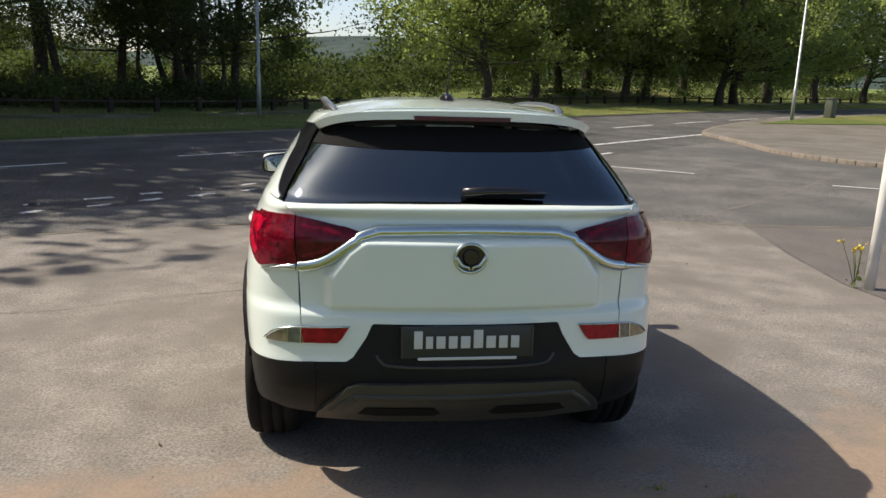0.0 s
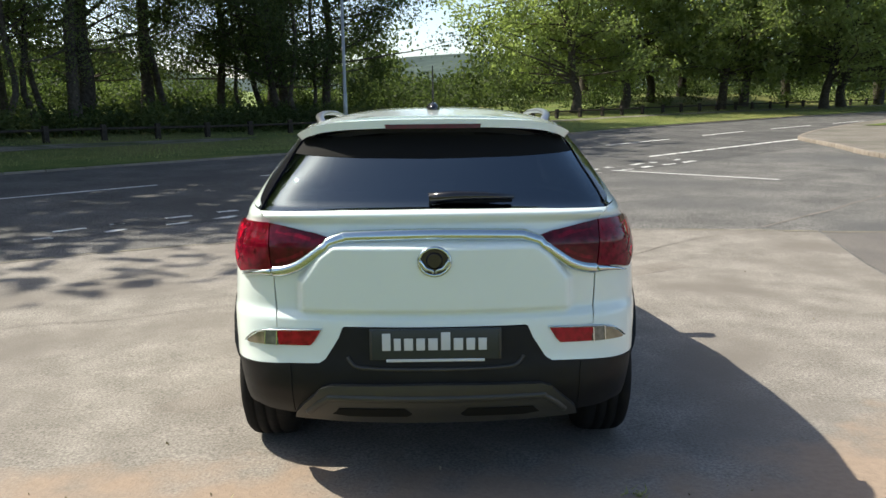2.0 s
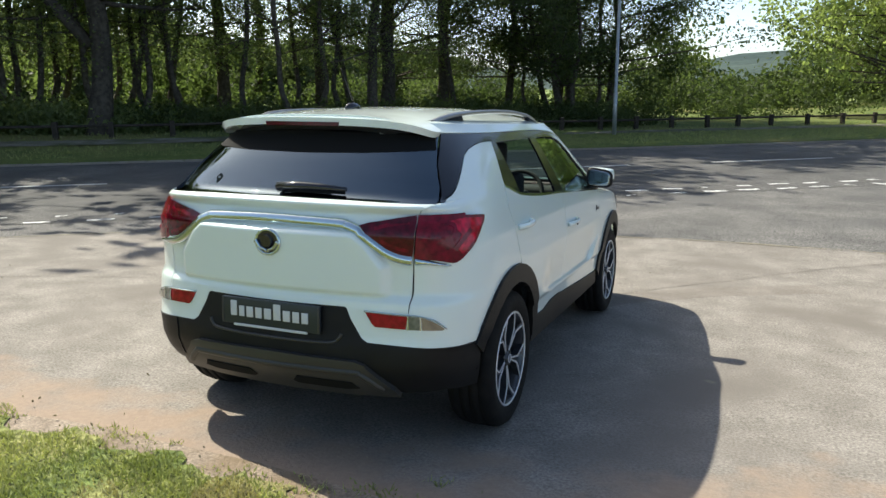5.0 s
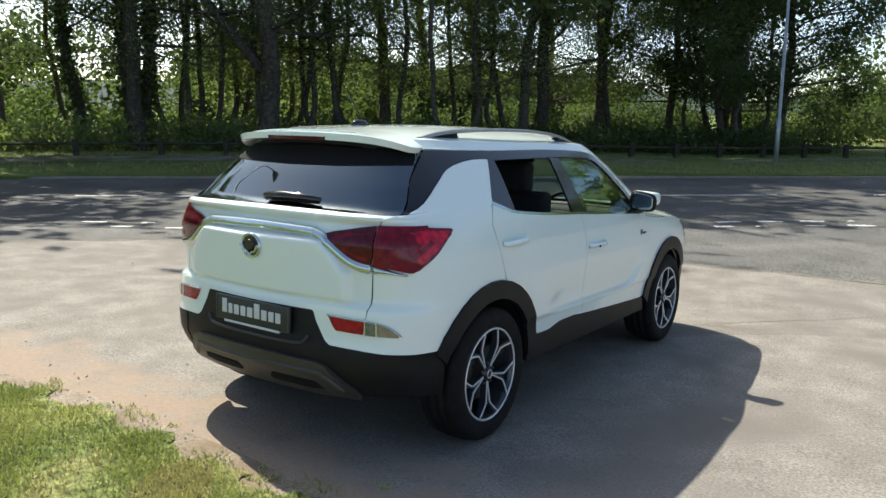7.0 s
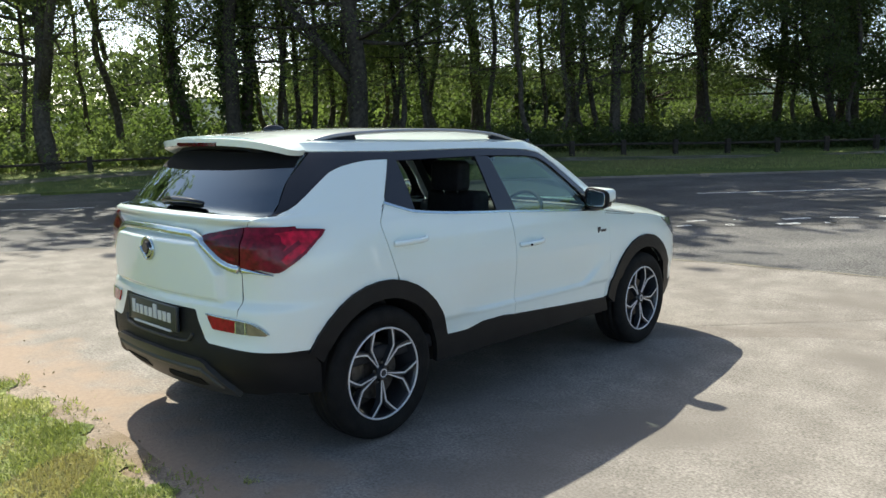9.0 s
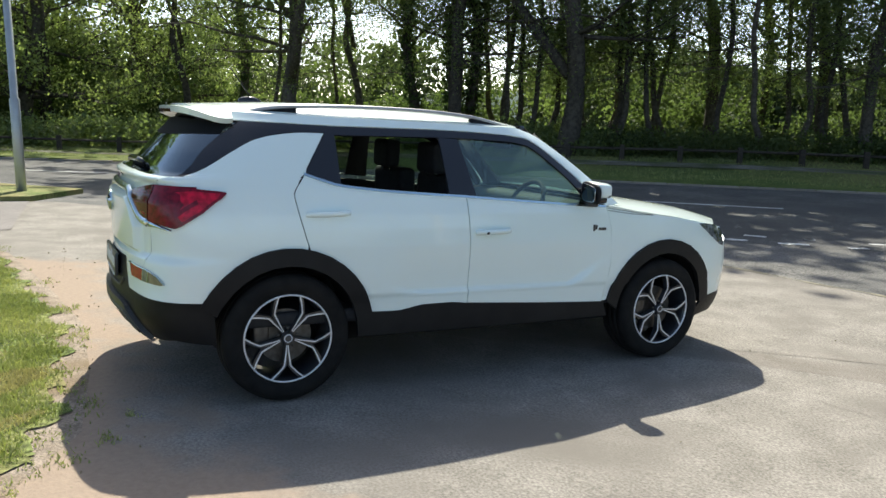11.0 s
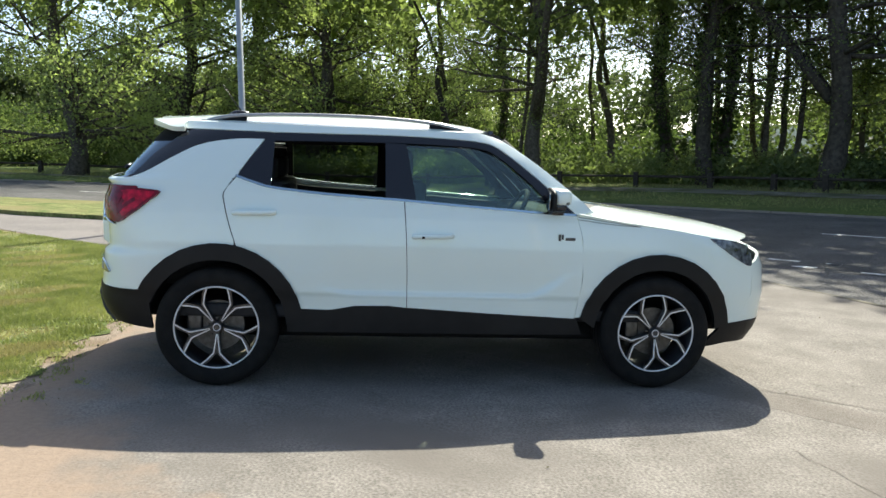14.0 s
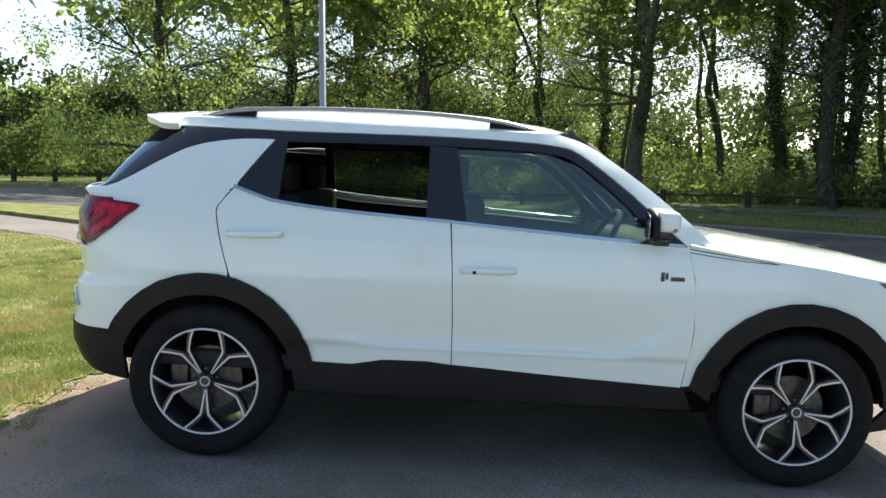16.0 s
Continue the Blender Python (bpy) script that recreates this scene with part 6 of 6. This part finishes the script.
def lamp_post(x, y, height, label, lean=0.0, rise=0.09):
    z = ground_z(y) + rise
    lp = thing("lamp_post", label, "lamp post", Matrix.Translation((x, y, z)), "lamp posts along the road")
    part("column", tube([(0, 0, -0.1), (0, 0, 1.6), (0, 0, 1.62), (lean, 0, height)], [0.085, 0.085, 0.065, 0.05], 14), M_POST, lp)
    part("arm", tube(smoothed([(lean, 0, height - 0.05), (lean + 0.2, -0.2, height + 0.25), (lean + 0.9, -0.9, height + 0.35)], 5), 0.035, 8), M_POST, lp)
    part("lantern", box(0.55, 0.22, 0.12, (lean + 1.0, -1.0, height + 0.34), 0.04, turn=Matrix.Rotation(radians(-45), 4, "Z")), M_POST, lp)
    return lp


lamp_post(-3.52, 25.9, 8.5, "pale grey street lamp post in the far verge", rise=0.08)
lamp_post(-10.75, -2.72, 9, "grey street lamp post on the grass by the footpath", rise=0.09)
lamp_post(21.94, 31.5, 8.5, "pale street lamp post on the corner", rise=0.11)

cabinet = thing("utility_cabinet", "small dark green steel utility cabinet on the grass", "cabinet", Matrix.LocRotScale((26.2, 34.85, ground_z(34.85) + 0.13), Euler((0, 0, 0.6)), None))
part("body", box(0.62, 0.4, 1.05, (0, 0, 0.5), 0.02), M_CABINET, cabinet)
part("lid", box(0.68, 0.46, 0.06, (0, 0, 1.05), 0.02), M_CABINET, cabinet)

marker = thing("marker_post", "white painted marker post beside the drive", "post", Matrix.Translation((4.45, 1.45, ground_z(1.45) + 0.012)))
part("shaft", tube([(0, 0, -0.05), (0.01, 0, 0.8), (0.015, 0.0, 1.9)], 0.05, 14), M_WHITEPOST, marker)
part("cap", tube([(0.015, 0, 1.9), (0.015, 0, 1.93)], [0.052, 0.03], 14), M_WHITEPOST, marker)
weed = thing("wild_flower", "yellow-flowered weed growing by the white post", "plant", Matrix.Translation((4.35, 1.53, ground_z(1.53) + 0.012)))
wb = bmesh.new()
rngw = np.random.default_rng(2)
tips = []
for k in range(5):
    tip = Vector((rngw.normal(0, 0.05), rngw.normal(0, 0.05), rngw.uniform(0.32, 0.46)))
    tube([(0, 0, 0), tip * 0.5 + Vector((0.01, 0, 0)), tip], 0.004, 5, True, wb)
    tips.append(tuple(tip))
part("stem", wb, M_BUSH, weed)
v, f = leaf_cloud(tips, 0.022, 26, 0.03, 1)
o = new("petals", mesh_from("petals", v, f, M_YELLOW))
o.parent = weed
v, f = leaf_cloud([(0, 0, 0.05), (0, 0, 0.12), (0.03, 0, 0.2)], 0.04, 16, 0.05, 2)
o = new("leaves", mesh_from("leaves", v, f, M_BUSH))
o.parent = weed


# grass blades
def grass(name, spots, tall, label, seed, mat=M_BLADE, wide=0.0042):
    r3 = np.random.default_rng(seed)
    n = len(spots)
    h = tall * r3.uniform(0.5, 1.3, n)
    w = wide * r3.uniform(0.7, 1.5, n)
    a = r3.uniform(0, 2 * math.pi, n)
    lx, ly = r3.normal(0, 0.5, n) * h, r3.normal(0, 0.5, n) * h
    p = np.asarray(spots)
    v = np.stack([np.stack([p[:, 0] - w * np.cos(a), p[:, 1] - w * np.sin(a), p[:, 2]], 1), np.stack([p[:, 0] + w * np.cos(a), p[:, 1] + w * np.sin(a), p[:, 2]], 1),
                  np.stack([p[:, 0] + lx, p[:, 1] + ly, p[:, 2] + h], 1)], 1).reshape(-1, 3)
    return tagged(new(name, mesh_from(name, v, np.arange(n * 3).reshape(-1, 3), mat)), label, "grass", kind="stuff")


rg = np.random.default_rng(8)
lx = [p[0] for p in lawn_edge[::-1]]
ly = [p[1] for p in lawn_edge[::-1]]
spots = []
while len(spots) < 150000:
    k = 20000
    x = rg.uniform(-9.5, 2.1, k)
    y = -2.35 - np.abs(rg.exponential(1.6, k))
    ok = (y > -9) & (y < np.interp(x, sorted(lx), [b for _, b in sorted(zip(lx, ly))]) - np.abs(rg.normal(0, 0.16, k))) & ~((x < -5.4) & (y > -3.7 + (x + 5.4) * 1.3)) & (np.sin(x * 3.1 + np.sin(y * 2.3) * 2) + np.sin(y * 4.7 + x) + rg.normal(0, 0.8, k) > -1.2)
    for xx, yy in zip(x[ok], y[ok]):
        spots.append((xx, yy, ground_z(yy) + 0.018))
dry = [p for p in spots[:150000] if math.sin(p[0] * 2.3 + 1.7 * math.sin(p[1] * 1.9)) + math.sin(p[1] * 3.7 - p[0] * 1.1) + 0.9 * math.sin(p[0] * 9 + p[1] * 7) > 1.3]
gone = set(dry)
grass("lawn_grass", [p for p in spots[:150000] if p not in gone], 0.026, "short green lawn grass with uneven growth", 5)
grass("dry_grass", dry, 0.024, "straw-coloured dry patches in the lawn", 7, M_STRAW)
tufts = []
for k in range(90):
    i = rg.integers(4, len(lawn_edge) - 4)
    ex, ey = lawn_edge[i]
    cx, cy = ex + rg.normal(0, 0.12), ey + abs(rg.normal(0, 0.12)) - 0.04
    r4 = rg.uniform(0.02, 0.075)
    for j in range(int(400 * r4)):
        tx, ty = cx + rg.normal(0, r4), cy + rg.normal(0, r4 * 0.7)
        tufts.append((tx, ty, ground_z(ty) + 0.008))
for wx0, wy0, r4 in ((0.32, -2.42, 0.05), (0.62, -2.30, 0.06), (0.05, -2.40, 0.04), (1.12, -2.25, 0.05), (0.85, -2.12, 0.035), (1.30, -2.42, 0.05)):
    for j in range(int(900 * r4)):
        tx, ty = wx0 + rg.normal(0, r4), wy0 + rg.normal(0, r4 * 0.6)
        tufts.append((tx, ty, ground_z(ty) + 0.006))
grass("grass_tuft", tufts, 0.022, "ragged grass tufts creeping over the sandy soil", 9)
spots = []
for i in range(60000):
    s, t2 = rg.uniform(S_L - 10, S_R + 60), rg.uniform(0.15, 1) ** 1.3 * 9
    if -2.6 < t2 - fence_off(s) < -1.0:
        continue
    p = along(s, t2)
    spots.append((p.x, p.y, wood_z(p.x, p.y)))
grass("verge_tufts", spots, 0.10, "longer grass along the far verge", 6, wide=0.006)

spots = []
for i in range(160):
    x, y = rg.uniform(-4.5, 2.4), -2.3 + rg.normal(0, 0.22)
    spots.append((x, y, ground_z(y) + 0.03))
for i in range(60):
    x, y = rg.uniform(-7, 4), rg.uniform(-2.2, 5)
    spots.append((x, y, ground_z(y) + 0.012))
v, f = leaf_cloud(spots, 0.004, 220, 0.014, 31)
tagged(new("leaf_litter", mesh_from("leaf_litter", v, f, M_LITTER)), "scattered dry leaves and grit on the drive", "litter", kind="stuff")

# unseen trees added behind the near-side lawns, only to darken the car's reflections
for x, y, k in ((-26, -44, 1.1), (-12, -40, 1.0), (2, -38, 1.1), (15, -36, 1.0), (28, -30, 1.1), (36, -16, 1.0), (40, -2, 1.1)):
    stand(slim, x, y, k * 0.55, x * 1.3)
